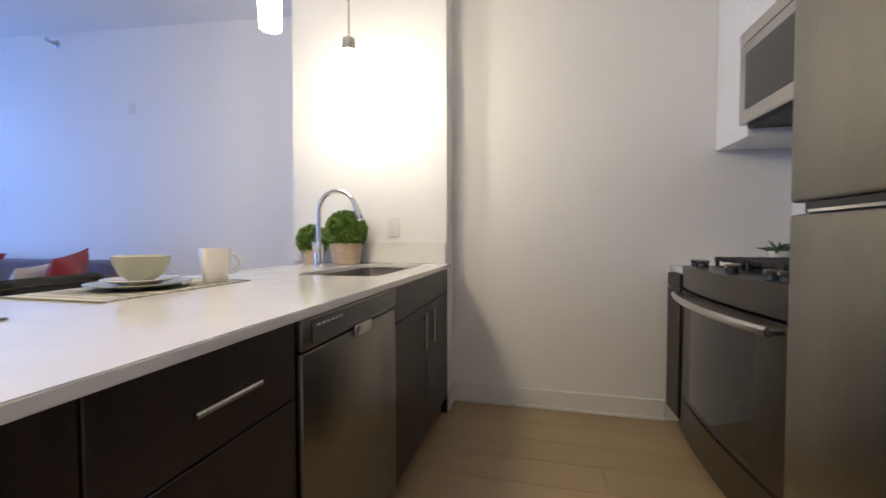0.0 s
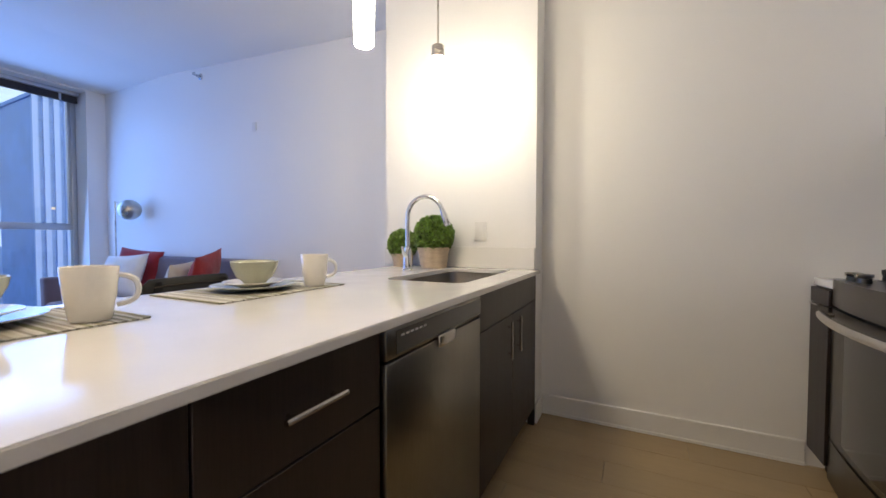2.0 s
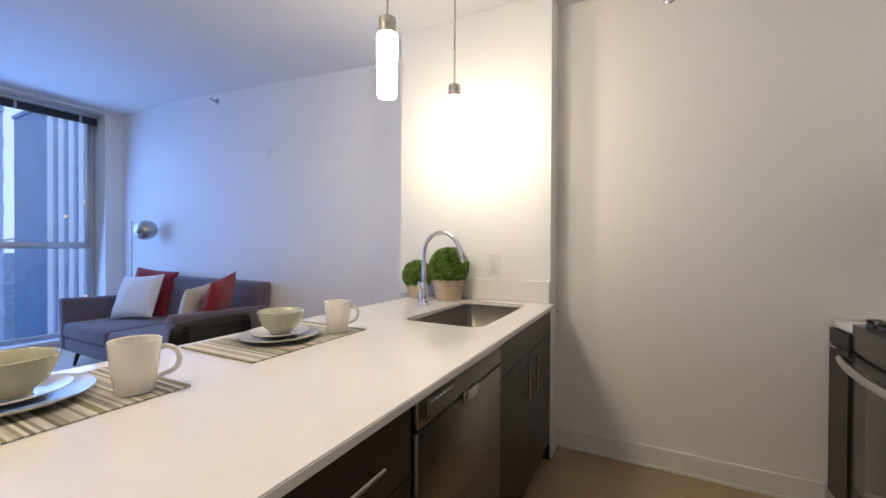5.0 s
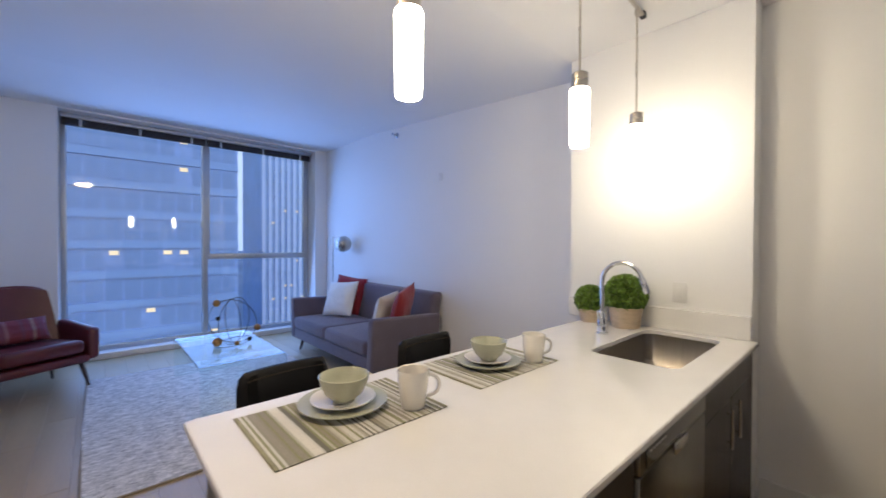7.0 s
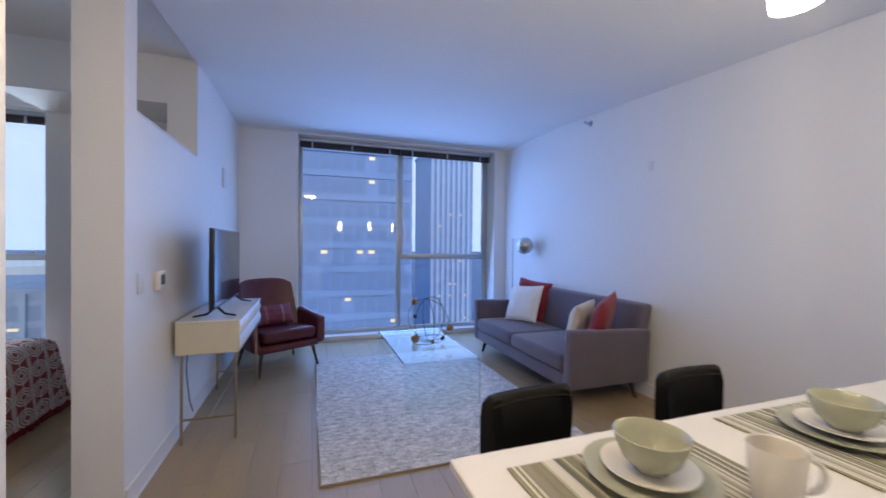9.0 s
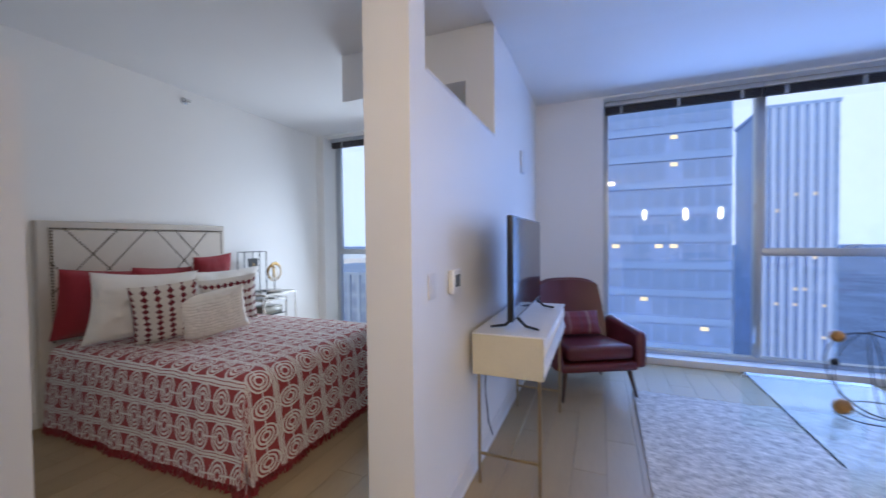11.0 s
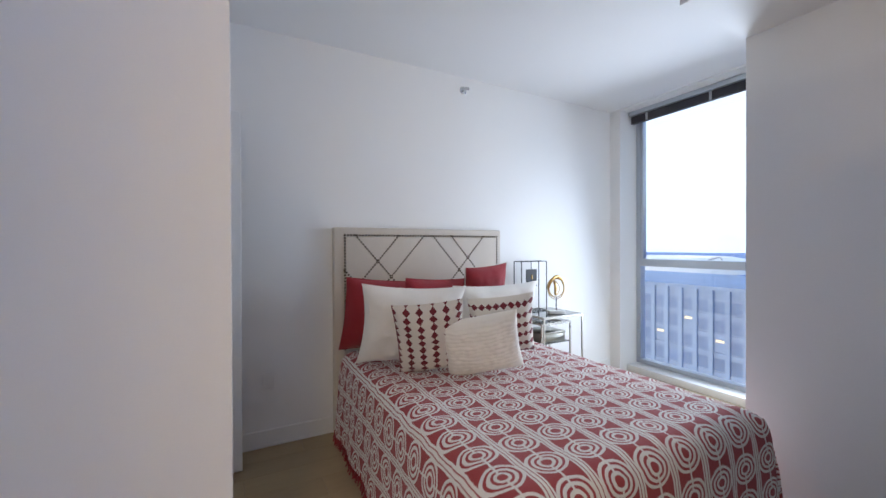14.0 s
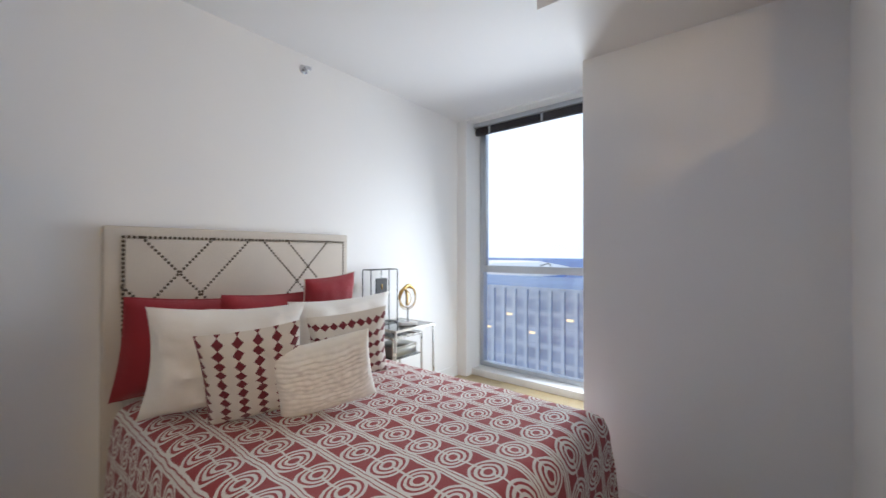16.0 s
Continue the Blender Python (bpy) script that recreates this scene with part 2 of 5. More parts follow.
structure("wall_north_living", bm_box(-5.3, -0.18, 4.06, 4.2, -0.12, TOP), WALL, "smooth white painted wall behind the sofa", "wall")
structure("wall_pillar", bm_box(-0.18, 0.87, 3.72, 4.2, -0.12, TOP), WALL, "white wall column behind the sink counter", "wall")
structure("wall_north_kitchen", bm_box(0.87, 2.9, 3.905, 4.2, -0.12, TOP), WALL, "smooth white painted kitchen wall", "wall")
structure("wall_east", bm_box(2.75, 2.9, 0.34, 3.905, -0.12, TOP), WALL, "white painted wall behind the kitchen appliances", "wall")
structure("wall_kitchen_south", bm_box(-0.36, 2.9, 0.22, 0.34, -0.12, TOP), WALL, "white painted wall lit warm by the pendants", "wall")
structure("wall_hall", bm_box(-0.36, -0.24, -3.15, 0.22, -0.12, TOP), WALL, "white painted wall beside the bedroom entry", "wall")
structure("wall_closet", bm_box(-0.66, -0.36, -1.57, -1.45, -0.12, TOP), WALL, "white full-height wall beside the closet", "wall")
structure("wall_closet_low", bm_box(-1.046, -0.66, -1.57, -1.45, -0.12, 2.16), WALL, "white wall that stops short of the ceiling", "wall")
structure("wall_south", bm_box(-5.3, -0.24, -3.3, -3.15, -0.12, TOP), WALL, "white painted wall behind the headboard", "wall")
structure("wall_partition", boxes((-1.75, -1.6, -0.12, 0.1, -0.12, TOP), (-2.95, -1.75, -0.12, 0.1, -0.12, 2.14), (-4.88, -2.95, -0.12, 0.1, -0.12, TOP)), WALL, "white partition with an opening above its lower half", "wall")
structure("wall_chase", bm_box(-4.88, -3.575, -1.23, -0.12, -0.12, TOP), WALL, "white boxed-out bedroom wall beside the window", "wall")
structure("soffit", bm_box(-3.575, -2.95, -1.23, -0.12, 2.58, TOP), WALL, "white dropped soffit below the bedroom ceiling", "soffit")
WIN_Y0, WIN_Y1, BED_Y0, BED_Y1, HEAD = 0.84, 3.86, -3.02, -1.3, 2.95
structure("wall_west", boxes((-5.3, -4.88, WIN_Y1, 4.06, -0.12, TOP), (-5.3, -4.88, BED_Y1, WIN_Y0, -0.12, TOP), (-5.3, -4.88, -3.15, BED_Y0, -0.12, TOP),
                             (-5.3, -4.88, WIN_Y0, WIN_Y1, HEAD, TOP), (-5.3, -4.88, BED_Y0, BED_Y1, HEAD, TOP)), WALL, "white window wall with floor-length openings", "wall")


# ---- more materials ----
SOFA = mat("grey_upholstery", (0.135, 0.112, 0.145), 0.9, vary=0.18, scale=5, fine=420, bump=0.35, sheen=0.3)
OXBLOOD = mat("oxblood_leather", (0.105, 0.018, 0.022), 0.34, vary=0.25, scale=5, fine=160, bump=0.12)
BLACK_LEATHER = mat("black_leather", (0.006, 0.0055, 0.0055), 0.5, vary=0.25, scale=7, fine=170, bump=0.12)
BLACK_LEATHER.node_tree.nodes["Principled BSDF"].inputs["Specular IOR Level"].default_value = 0.22
RED_CLOTH = mat("red_woven_cloth", (0.29, 0.017, 0.026), 0.9, vary=0.16, scale=7, fine=500, bump=0.4, sheen=0.3)
WHITE_CLOTH = mat("white_cotton", (0.84, 0.82, 0.78), 0.9, vary=0.07, scale=6, fine=300, bump=0.3, sheen=0.2)
IVORY_CLOTH = mat("ivory_cloth", (0.70, 0.66, 0.58), 0.92, vary=0.10, scale=5, fine=260, bump=0.4, sheen=0.2)
GATHERED = mat("gathered_ivory_cloth", (0.88, 0.85, 0.78), 0.92, vary=0.05, scale=4, fine=260, bump=0.3, sheen=0.2)
LINEN = mat("beige_linen", (0.62, 0.56, 0.49), 0.92, vary=0.07, scale=5, fine=480, bump=0.35, sheen=0.2)
BRASS_NAIL = mat("antique_nailhead", (0.11, 0.085, 0.06), 0.35, metal=0.9, vary=0.2)
BRASS = mat("brushed_brass", (0.46, 0.35, 0.20), 0.32, metal=1.0, vary=0.1, bump=0.02)
WALNUT = mat("walnut_leg", (0.06, 0.032, 0.020), 0.4, vary=0.3, stretch=(6, 6, 1))
CREAM_LACQUER = mat("cream_lacquer", (0.66, 0.61, 0.47), 0.22, vary=0.04, bump=0.0, coat=0.3)
RUG = mat("grey_wool_pile", (0.56, 0.54, 0.51), 0.97, vary=0.62, scale=14, fine=48, bump=1.0, stretch=(1.9, 1, 1), sheen=0.2)
RUG_EDGE = mat("jute_edge", (0.30, 0.25, 0.18), 0.95, vary=0.2, bump=0.5)
SAGE = mat("sage_stoneware", (0.42, 0.43, 0.33), 0.22, vary=0.08, scale=12, fine=200, bump=0.03, coat=0.4)
WHITE_CHINA = mat("white_china", (0.80, 0.77, 0.71), 0.16, vary=0.03, bump=0.0, coat=0.5)
POT = mat("washed_terracotta", (0.52, 0.41, 0.29), 0.8, vary=0.18, scale=14, fine=90, bump=0.3, stretch=(1, 1, 3))
LEAF = mat("boxwood_leaf", (0.15, 0.25, 0.045), 0.38, vary=0.95, scale=22, fine=75, bump=0.1)
LEAF_DARK = mat("boxwood_core", (0.012, 0.03, 0.008), 0.9, vary=0.3)
AGAVE = mat("succulent_leaf", (0.05, 0.10, 0.035), 0.45, vary=0.3)
# glow of the added ceiling light, which is never in view
DOME = mat("added_light_glass", (0.95, 0.88, 0.75), 0.4, bump=0.0, emit=19.0, emit_color=(1.0, 0.72, 0.42))
GOLD = mat("gilded_ring", (0.50, 0.33, 0.13), 0.33, metal=1.0, vary=0.3, scale=18, bump=0.15)
DARK_STEEL = mat("dark_stainless", (0.15, 0.14, 0.13), 0.32, metal=1.0, vary=0.06, fine=60, bump=0.02, stretch=(30, 1, 1))
MARBLE = mat("white_marble", (0.75, 0.74, 0.72), 0.2, vary=0.15, scale=12)
BALL_WOOD = mat("amber_wood_ball", (0.36, 0.20, 0.07), 0.35, vary=0.25, scale=30)
SCREEN = mat("television_screen", (0.010, 0.010, 0.012), 0.10, vary=0.1, bump=0.0, coat=0.3)
DARK_TOP = mat("smoked_glass_top", (0.03, 0.033, 0.036), 0.06, bump=0.0, coat=0.6)
CABINET_WHITE = mat("white_lacquer_door", (0.80, 0.80, 0.79), 0.25, vary=0.02, bump=0.0)
SPRINKLER = mat("sprinkler_chrome", (0.55, 0.55, 0.56), 0.25, metal=1.0)
LCD = mat("grey_display", (0.16, 0.18, 0.19), 0.2)
HEM = mat("olive_hem", (0.27, 0.26, 0.17), 0.9, vary=0.2, scale=30, fine=400, bump=0.4)
MAT_CLOTH = striped("striped_placemat", [(0.30, 0.28, 0.22), (0.62, 0.60, 0.53), (0.17, 0.16, 0.13), (0.50, 0.48, 0.40), (0.27, 0.27, 0.15), (0.74, 0.72, 0.66), (0.33, 0.31, 0.25), (0.66, 0.65, 0.60)], 0.0068, axis=1)
LUMBAR = striped("striped_lumbar", [(0.24, 0.05, 0.07), (0.30, 0.14, 0.16), (0.20, 0.06, 0.09), (0.36, 0.22, 0.20), (0.22, 0.05, 0.08)], 0.028, axis=0, space="UV")


def math_node(nt, op, a, b=None, c=None):
    nd = nt.nodes.new("ShaderNodeMath")
    nd.operation = op
    for k, v in enumerate((a, b, c)):
        if v is None:
            continue
        if isinstance(v, (int, float)):
            nd.inputs[k].default_value = v
        else:
            nt.links.new(v, nd.inputs[k])
    return nd.outputs[0]


def patterned(name, ground, thread, pattern, rough=0.9):
    """A cloth with a thread pattern laid over its ground; pattern(nt, u, v) gives 0 or 1 from the cloth's own metres."""
    m, nt, b = node_material(name)
    co = nt.nodes.new("ShaderNodeTexCoord")
    sep = nt.nodes.new("ShaderNodeSeparateXYZ")
    wob = nt.nodes.new("ShaderNodeTexNoise")
    wob.inputs["Scale"].default_value = 9
    nt.links.new(co.outputs["UV"], wob.inputs["Vector"])
    wv = nt.nodes.new("ShaderNodeVectorMath")
    wv.operation = "MULTIPLY_ADD"
    nt.links.new(wob.outputs["Color"], wv.inputs[0])
    wv.inputs[1].default_value = (0.022, 0.022, 0)
    nt.links.new(co.outputs["UV"], wv.inputs[2])
    nt.links.new(wv.outputs[0], sep.inputs[0])
    mask = pattern(nt, sep.outputs[0], sep.outputs[1])
    fine = nt.nodes.new("ShaderNodeTexNoise")
    fine.inputs["Scale"].default_value = 380
    nt.links.new(co.outputs["UV"], fine.inputs["Vector"])
    mix = nt.nodes.new("ShaderNodeMix")
    mix.data_type = "RGBA"
    nt.links.new(mask, mix.inputs[0])
    mix.inputs[6].default_value, mix.inputs[7].default_value = (*ground, 1), (*thread, 1)
    mul = nt.nodes.new("ShaderNodeMix")
    mul.data_type, mul.blend_type = "RGBA", "MULTIPLY"
    mul.inputs[0].default_value = 0.25
    nt.links.new(mix.outputs[2], mul.inputs[6])
    nt.links.new(fine.outputs[0], mul.inputs[7])
    nt.links.new(mul.outputs[2], b.inputs["Base Color"])
    b.inputs["Roughness"].default_value = rough
    b.inputs["Sheen Weight"].default_value = 0.2
    high = math_node(nt, "MULTIPLY_ADD", fine.outputs[0], 0.4, mask)
    bp = nt.nodes.new("ShaderNodeBump")
    bp.inputs["Strength"].default_value, bp.inputs["Distance"].default_value = 0.6, 0.004
    nt.links.new(high, bp.inputs["Height"])
    nt.links.new(bp.outputs[0], b.inputs["Normal"])
    return m


def ovals(nt, u, v):
    """Triple cords along the bed, and between them chains of ringed ovals on a thin cord."""
    P, Q = 0.20, 0.158
    fu = math_node(nt, "SUBTRACT", math_node(nt, "FRACT", math_node(nt, "MULTIPLY", u, 1 / P)), 0.5)
    fv = math_node(nt, "SUBTRACT", math_node(nt, "FRACT", math_node(nt, "MULTIPLY", v, 1 / Q)), 0.5)
    du, dv = math_node(nt, "MULTIPLY", fu, P / 0.087), math_node(nt, "MULTIPLY", fv, Q / 0.066)
    r = math_node(nt, "SQRT", math_node(nt, "ADD", math_node(nt, "MULTIPLY", du, du), math_node(nt, "MULTIPLY", dv, dv)))
    ring = math_node(nt, "LESS_THAN", math_node(nt, "FRACT", math_node(nt, "MULTIPLY", math_node(nt, "SUBTRACT", r, 0.25), 3.39)), 0.56)
    inside = math_node(nt, "MULTIPLY", math_node(nt, "LESS_THAN", r, 1.03), math_node(nt, "GREATER_THAN", r, 0.25))
    oval = math_node(nt, "MULTIPLY", ring, inside)
    au = math_node(nt, "ABSOLUTE", fu)
    side = math_node(nt, "MULTIPLY", math_node(nt, "SUBTRACT", 0.5, au), P)
    band = math_node(nt, "MULTIPLY", math_node(nt, "LESS_THAN", side, 0.0205), math_node(nt, "LESS_THAN", math_node(nt, "FRACT", math_node(nt, "ADD", math_node(nt, "MULTIPLY", side, 68.0), 0.25)), 0.72))
    mid = math_node(nt, "MULTIPLY", math_node(nt, "LESS_THAN", au, 0.026), math_node(nt, "GREATER_THAN", r, 0.30))
    return math_node(nt, "MAXIMUM", math_node(nt, "MAXIMUM", oval, band), mid)


def diamonds(nt, u, v):
    P, Q = 0.080, 0.050
    fu = math_node(nt, "ABSOLUTE", math_node(nt, "SUBTRACT", math_node(nt, "FRACT", math_node(nt, "MULTIPLY", u, 1 / P)), 0.5))
    fv = math_node(nt, "ABSOLUTE", math_node(nt, "SUBTRACT", math_node(nt, "FRACT", math_node(nt, "MULTIPLY", v, 1 / Q)), 0.5))
    d = math_node(nt, "ADD", math_node(nt, "MULTIPLY", fu, P / 0.024), math_node(nt, "MULTIPLY", fv, Q / 0.026))
    return math_node(nt, "LESS_THAN", d, 1.0)


SPREAD = patterned("embroidered_bedspread", (0.40, 0.050, 0.052), (0.90, 0.86, 0.81), ovals)
def diamond_rows(nt, u, v):
    return diamonds(nt, v, u)


DIAMOND_ROWS = patterned("diamond_row_cloth", (0.82, 0.77, 0.70), (0.19, 0.02, 0.03), diamond_rows)
DIAMOND = patterned("diamond_cloth", (0.82, 0.77, 0.70), (0.19, 0.02, 0.03), diamonds)


# ---- floor planks and trim ----
def baseboard(x0, x1, y0, y1):
    """A flat board with a small cap line, along whichever side is longer."""
    bm = bm_box(x0, x1, y0, y1, 0.0, 0.122, 0.006, 2)
    if x1 - x0 > y1 - y0:
        s = 1 if y0 > 1 or (-1.4 < y0 < -0.11) else 0
        bm_box(x0, x1, y0 - 0.004 if s else y0, y1 if s else y1 + 0.004, 0.0, 0.018, 0.002, 1, bm=bm)
    structure("baseboard", bm, TRIM, "white painted baseboard along the wall", "baseboard")


baseboard(0.876, 2.14, 3.89, 3.903)
baseboard(-4.87, -0.19, 4.045, 4.058)
baseboard(-4.87, -1.6, 0.102, 0.115)
baseboard(-4.87, -1.07, -3.148, -3.135)
baseboard(-3.572, -3.559, -1.22, -0.137)
baseboard(-3.55, -1.61, -0.135, -0.122)
baseboard(-0.374, -0.361, -1.44, 0.22)
baseboard(-1.03, -0.38, -1.448, -1.435)
baseboard(0.872, 0.885, 3.725, 3.888)
structure("trim_partition_cap", bm_box(-2.948, -1.752, -0.124, 0.104, 2.141, 2.152, 0.002, 1), TRIM, "thin painted cap on the low partition", "trim")


# ---- windows ----
def window(name, y0, y1, mullions, rail_from, label):
    """A floor-length aluminium window: sill curb, frame, mullions, a transom with its latch below an opening sash, panes."""
    w = thing(name, pose(-5.2, 0, 0), label, "window")
    w["kind"] = "structure"
    part("window_sill", bm_box(-0.02, 0.21, y0 + 0.002, y1 - 0.002, 0.0, 0.075, 0.004), TRIM, w, "white painted sill ledge")
    part("bottom_rail", bm_box(-0.05, 0.04, y0 + 0.003, y1 - 0.003, 0.076, 0.125, 0.004), ALU, w)
    part("head_rail", bm_box(-0.05, 0.04, y0 + 0.003, y1 - 0.003, HEAD - 0.05, HEAD - 0.002, 0.004), ALU, w)
    for y in (y0 + 0.028, y1 - 0.028):
        part("jamb", bm_box(-0.05, 0.04, y - 0.025, y + 0.025, 0.126, HEAD - 0.051, 0.004), ALU, w)
    edges = [y0 + 0.053] + [e for mu in mullions for e in (mu - 0.03, mu + 0.03)] + [y1 - 0.053]
    for mu in mullions:
        part("mullion", bm_box(-0.05, 0.05, mu - 0.03, mu + 0.03, 0.126, HEAD - 0.051, 0.005), ALU, w)
    for a, b in zip(edges[::2], edges[1::2]):
        if a >= rail_from - 0.1:
            part("transom", bm_box(-0.05, 0.045, a, b, 1.195, 1.275, 0.006), ALU, w)
            bm = bm_tube([(0.05, (a + b) / 2 - 0.07, 1.285), (0.062, (a + b) / 2 - 0.02, 1.30), (0.062, (a + b) / 2 + 0.03, 1.315), (0.05, (a + b) / 2 + 0.05, 1.285)], 0.008, 8)
            part("latch", bm, ALU, w)
            for s0, s1, z0, z1 in ((a, a + 0.03, 1.276, HEAD - 0.052), (b - 0.03, b, 1.276, HEAD - 0.052)):
                part("sash_stile", bm_box(-0.03, 0.03, s0, s1, z0, z1, 0.003), ALU, w)
            spans = ((0.126, 1.195), (1.276, HEAD - 0.052))
        else:
            spans = ((0.126, HEAD - 0.052),)
            part("vent_handle", bm_box(0.03, 0.06, b - 0.02, b + 0.005, 1.66, 1.74, 0.004), ALU, w)
        for z0, z1 in spans:
            p = part("pane", bm_box(-0.008, -0.002, a, b, z0, z1), GLASS, w, rounded=False)
            p.visible_shadow = False
    # raised blind under the head
    bl = thing("window_blind", pose(-5.07, 0, HEAD), "dark slatted blind drawn fully up under a steel headrail", "blind")
    n = max(1, len(mullions) + 1)
    cuts = [y0 + 0.01] + [mu for mu in mullions] + [y1 - 0.01]
    for a, b in zip(cuts, cuts[1:]):
        part("headrail", bm_box(-0.03, 0.055, a + 0.004, b - 0.004, -0.052, -0.004, 0.003), ALU, bl)
        for k in range(5):
            part("slat", bm_box(-0.022, 0.03, a + 0.012, b - 0.012, -0.068 - 0.017 * k, -0.056 - 0.017 * k, 0.002, 1), BLIND, bl)
        for f in (0.12, 0.5, 0.88):
            y = a + (b - a) * f
            part("ladder_tape", bm_box(0.031, 0.034, y - 0.012, y + 0.012, -0.14, -0.054), ALU, bl)
    return w


window("window_1", WIN_Y0, WIN_Y1, [2.33], 2.0, "floor-length aluminium window with one fixed and one divided light")
window("window_2", BED_Y0, BED_Y1, [], -4.0, "tall aluminium bedroom window with a divided light")


# ---- kitchen ----
def rounded_loop(x0, x1, y0, y1, r, n=6):
    pts = []
    for cx, cy, a in ((x1 - r, y1 - r, 0), (x0 + r, y1 - r, 90), (x0 + r, y0 + r, 180), (x1 - r, y0 + r, 270)):
        for k in range(n + 1):
            t = radians(a + 90 * k / n)
            pts.append((cx + r * math.cos(t), cy + r * math.sin(t)))
    return pts


FRONT = 0.900
SINK = (0.385, 0.765, 2.885, 3.605)


def countertop():
    bm = bmesh.new()
    edges = []
    for loop in ([(-0.015, 1.33), (FRONT, 1.33), (FRONT, 3.717), (-0.015, 3.717)], rounded_loop(*SINK, 0.055)):
        vs = [bm.verts.new((x, y, 0.915)) for x, y in loop]
        edges += [bm.edges.new((a, b)) for a, b in zip(vs, vs[1:] + vs[:1])]
    bmesh.ops.triangle_fill(bm, use_beauty=True, edges=edges)
    ext = bmesh.ops.extrude_face_region(bm, geom=bm.faces[:])
    for v in [g for g in ext["geom"] if isinstance(g, bmesh.types.BMVert)]:
        v.co.z -= 0.022
    bmesh.ops.recalc_face_normals(bm, faces=bm.faces[:])
    sharp = [e for e in bm.edges if len(e.link_faces) == 2 and e.calc_face_angle(0) > 1.2]
    bmesh.ops.bevel(bm, geom=sharp, offset=0.0025, segments=2, affect="EDGES")
    top = thing("countertop", pose(0, 0, 0), "white quartz peninsula counter with an undermount sink cut-out", "countertop")
    part("slab", bm, QUARTZ, top)
    part("backsplash", bm_box(-0.178, 0.868, 3.698, 3.718, 0.9155, 1.042, 0.002, 1), QUARTZ, top, "short white quartz backsplash")


countertop()


def sink():
    s = thing("kitchen_sink", pose(0, 0, 0), "undermount stainless steel single-bowl sink", "sink")
    bm = bmesh.new()
    x0, x1, y0, y1 = SINK
    rings = []
    for inset, r, z in ((-0.012, 0.065, 0.8925), (0.0, 0.055, 0.891), (0.004, 0.055, 0.74), (0.03, 0.07, 0.705), (0.16, 0.03, 0.700)):
        rings.append([bm.verts.new((x, y, z)) for x, y in rounded_loop(x0 + inset, x1 - inset, y0 + inset, y1 - inset, r)])
    for a, b in zip(rings, rings[1:]):
        for k in range(len(a)):
            bm.faces.new((a[k], a[(k + 1) % len(a)], b[(k + 1) % len(b)], b[k]))
    bm.faces.new(rings[-1])
    bmesh.ops.recalc_face_normals(bm, faces=bm.faces[:])
    for f in bm.faces:
        f.normal_flip()
    part("bowl", bm, SINK_STEEL, s)
    part("drain", bm_lathe([(0.0, 0.702), (0.03, 0.7015), (0.042, 0.706), (0.044, 0.701)], 24, x=0.575, y=3.245), CHROME, s)


sink()


def bar_handle(parent, x, y, z, length, axis, m=STEEL_H):
    """A round bar on two short posts."""
    d = Vector((0, 1, 0)) if axis == "y" else Vector((0, 0, 1))
    c = Vector((x, y, z))
    bm = bm_tube([c - d * length / 2, c + d * length / 2], 0.006, 12)
    for s in (-0.36, 0.36):
        p = c + d * length * s
        bm_tube([p, p + Vector((-0.021 if x < 1.5 else 0.03, 0, 0))], 0.0045, 8, bm=bm)
    return bm


def base_cabinet(y0, y1, kind):
    label = {"drawer": "dark espresso base cabinet with one drawer over a door", "sink": "dark espresso sink cabinet with a pair of doors"}[kind]
    c = thing("base_cabinet", pose(0, 0, 0), label, "cabinet", "peninsula cabinets")
    part("body", bm_box(0.30, 0.852, y0 + 0.001, y1 - 0.001, 0.10, 0.8925 if kind == "drawer" else 0.69), ESPRESSO, c, rounded=False)
    part("toe_kick", bm_box(0.30, 0.80, y0 + 0.001, y1 - 0.001, 0.0, 0.0995), ESPRESSO, c, rounded=False)
    if kind == "drawer":
        dr = part("drawer_front", bm_box(0.853, 0.873, y0 + 0.002, y1 - 0.002, 0.716, 0.886, 0.0015, 1), ESPRESSO, c)
        part("handle", bar_handle(dr, 0.893, (y0 + y1) / 2, 0.80, 0.145, "y"), STEEL_H, dr, "brushed steel bar handle")
        do = part("door", bm_box(0.853, 0.873, y0 + 0.002, y1 - 0.002, 0.105, 0.712, 0.0015, 1), ESPRESSO, c)
        part("handle", bar_handle(do, 0.893, y0 + 0.055, 0.61, 0.165, "z"), STEEL_H, do, "brushed steel bar handle")
    else:
        part("front_rail", bm_box(0.835, 0.852, y0 + 0.001, y1 - 0.001, 0.692, 0.8925), ESPRESSO, c, rounded=False)
        part("false_front", bm_box(0.853, 0.873, y0 + 0.002, y1 - 0.002, 0.742, 0.886, 0.0015, 1), ESPRESSO, c)
        mid = (y0 + y1) / 2
        for a, b, h in ((y0 + 0.002, mid - 0.0015, mid - 0.075), (mid + 0.0015, y1 - 0.002, mid + 0.075)):
            do = part("door", bm_box(0.853, 0.873, a, b, 0.105, 0.738, 0.0015, 1), ESPRESSO, c)
            part("handle", bar_handle(do, 0.893, h, 0.63, 0.17, "z"), STEEL_H, do, "brushed steel bar handle")


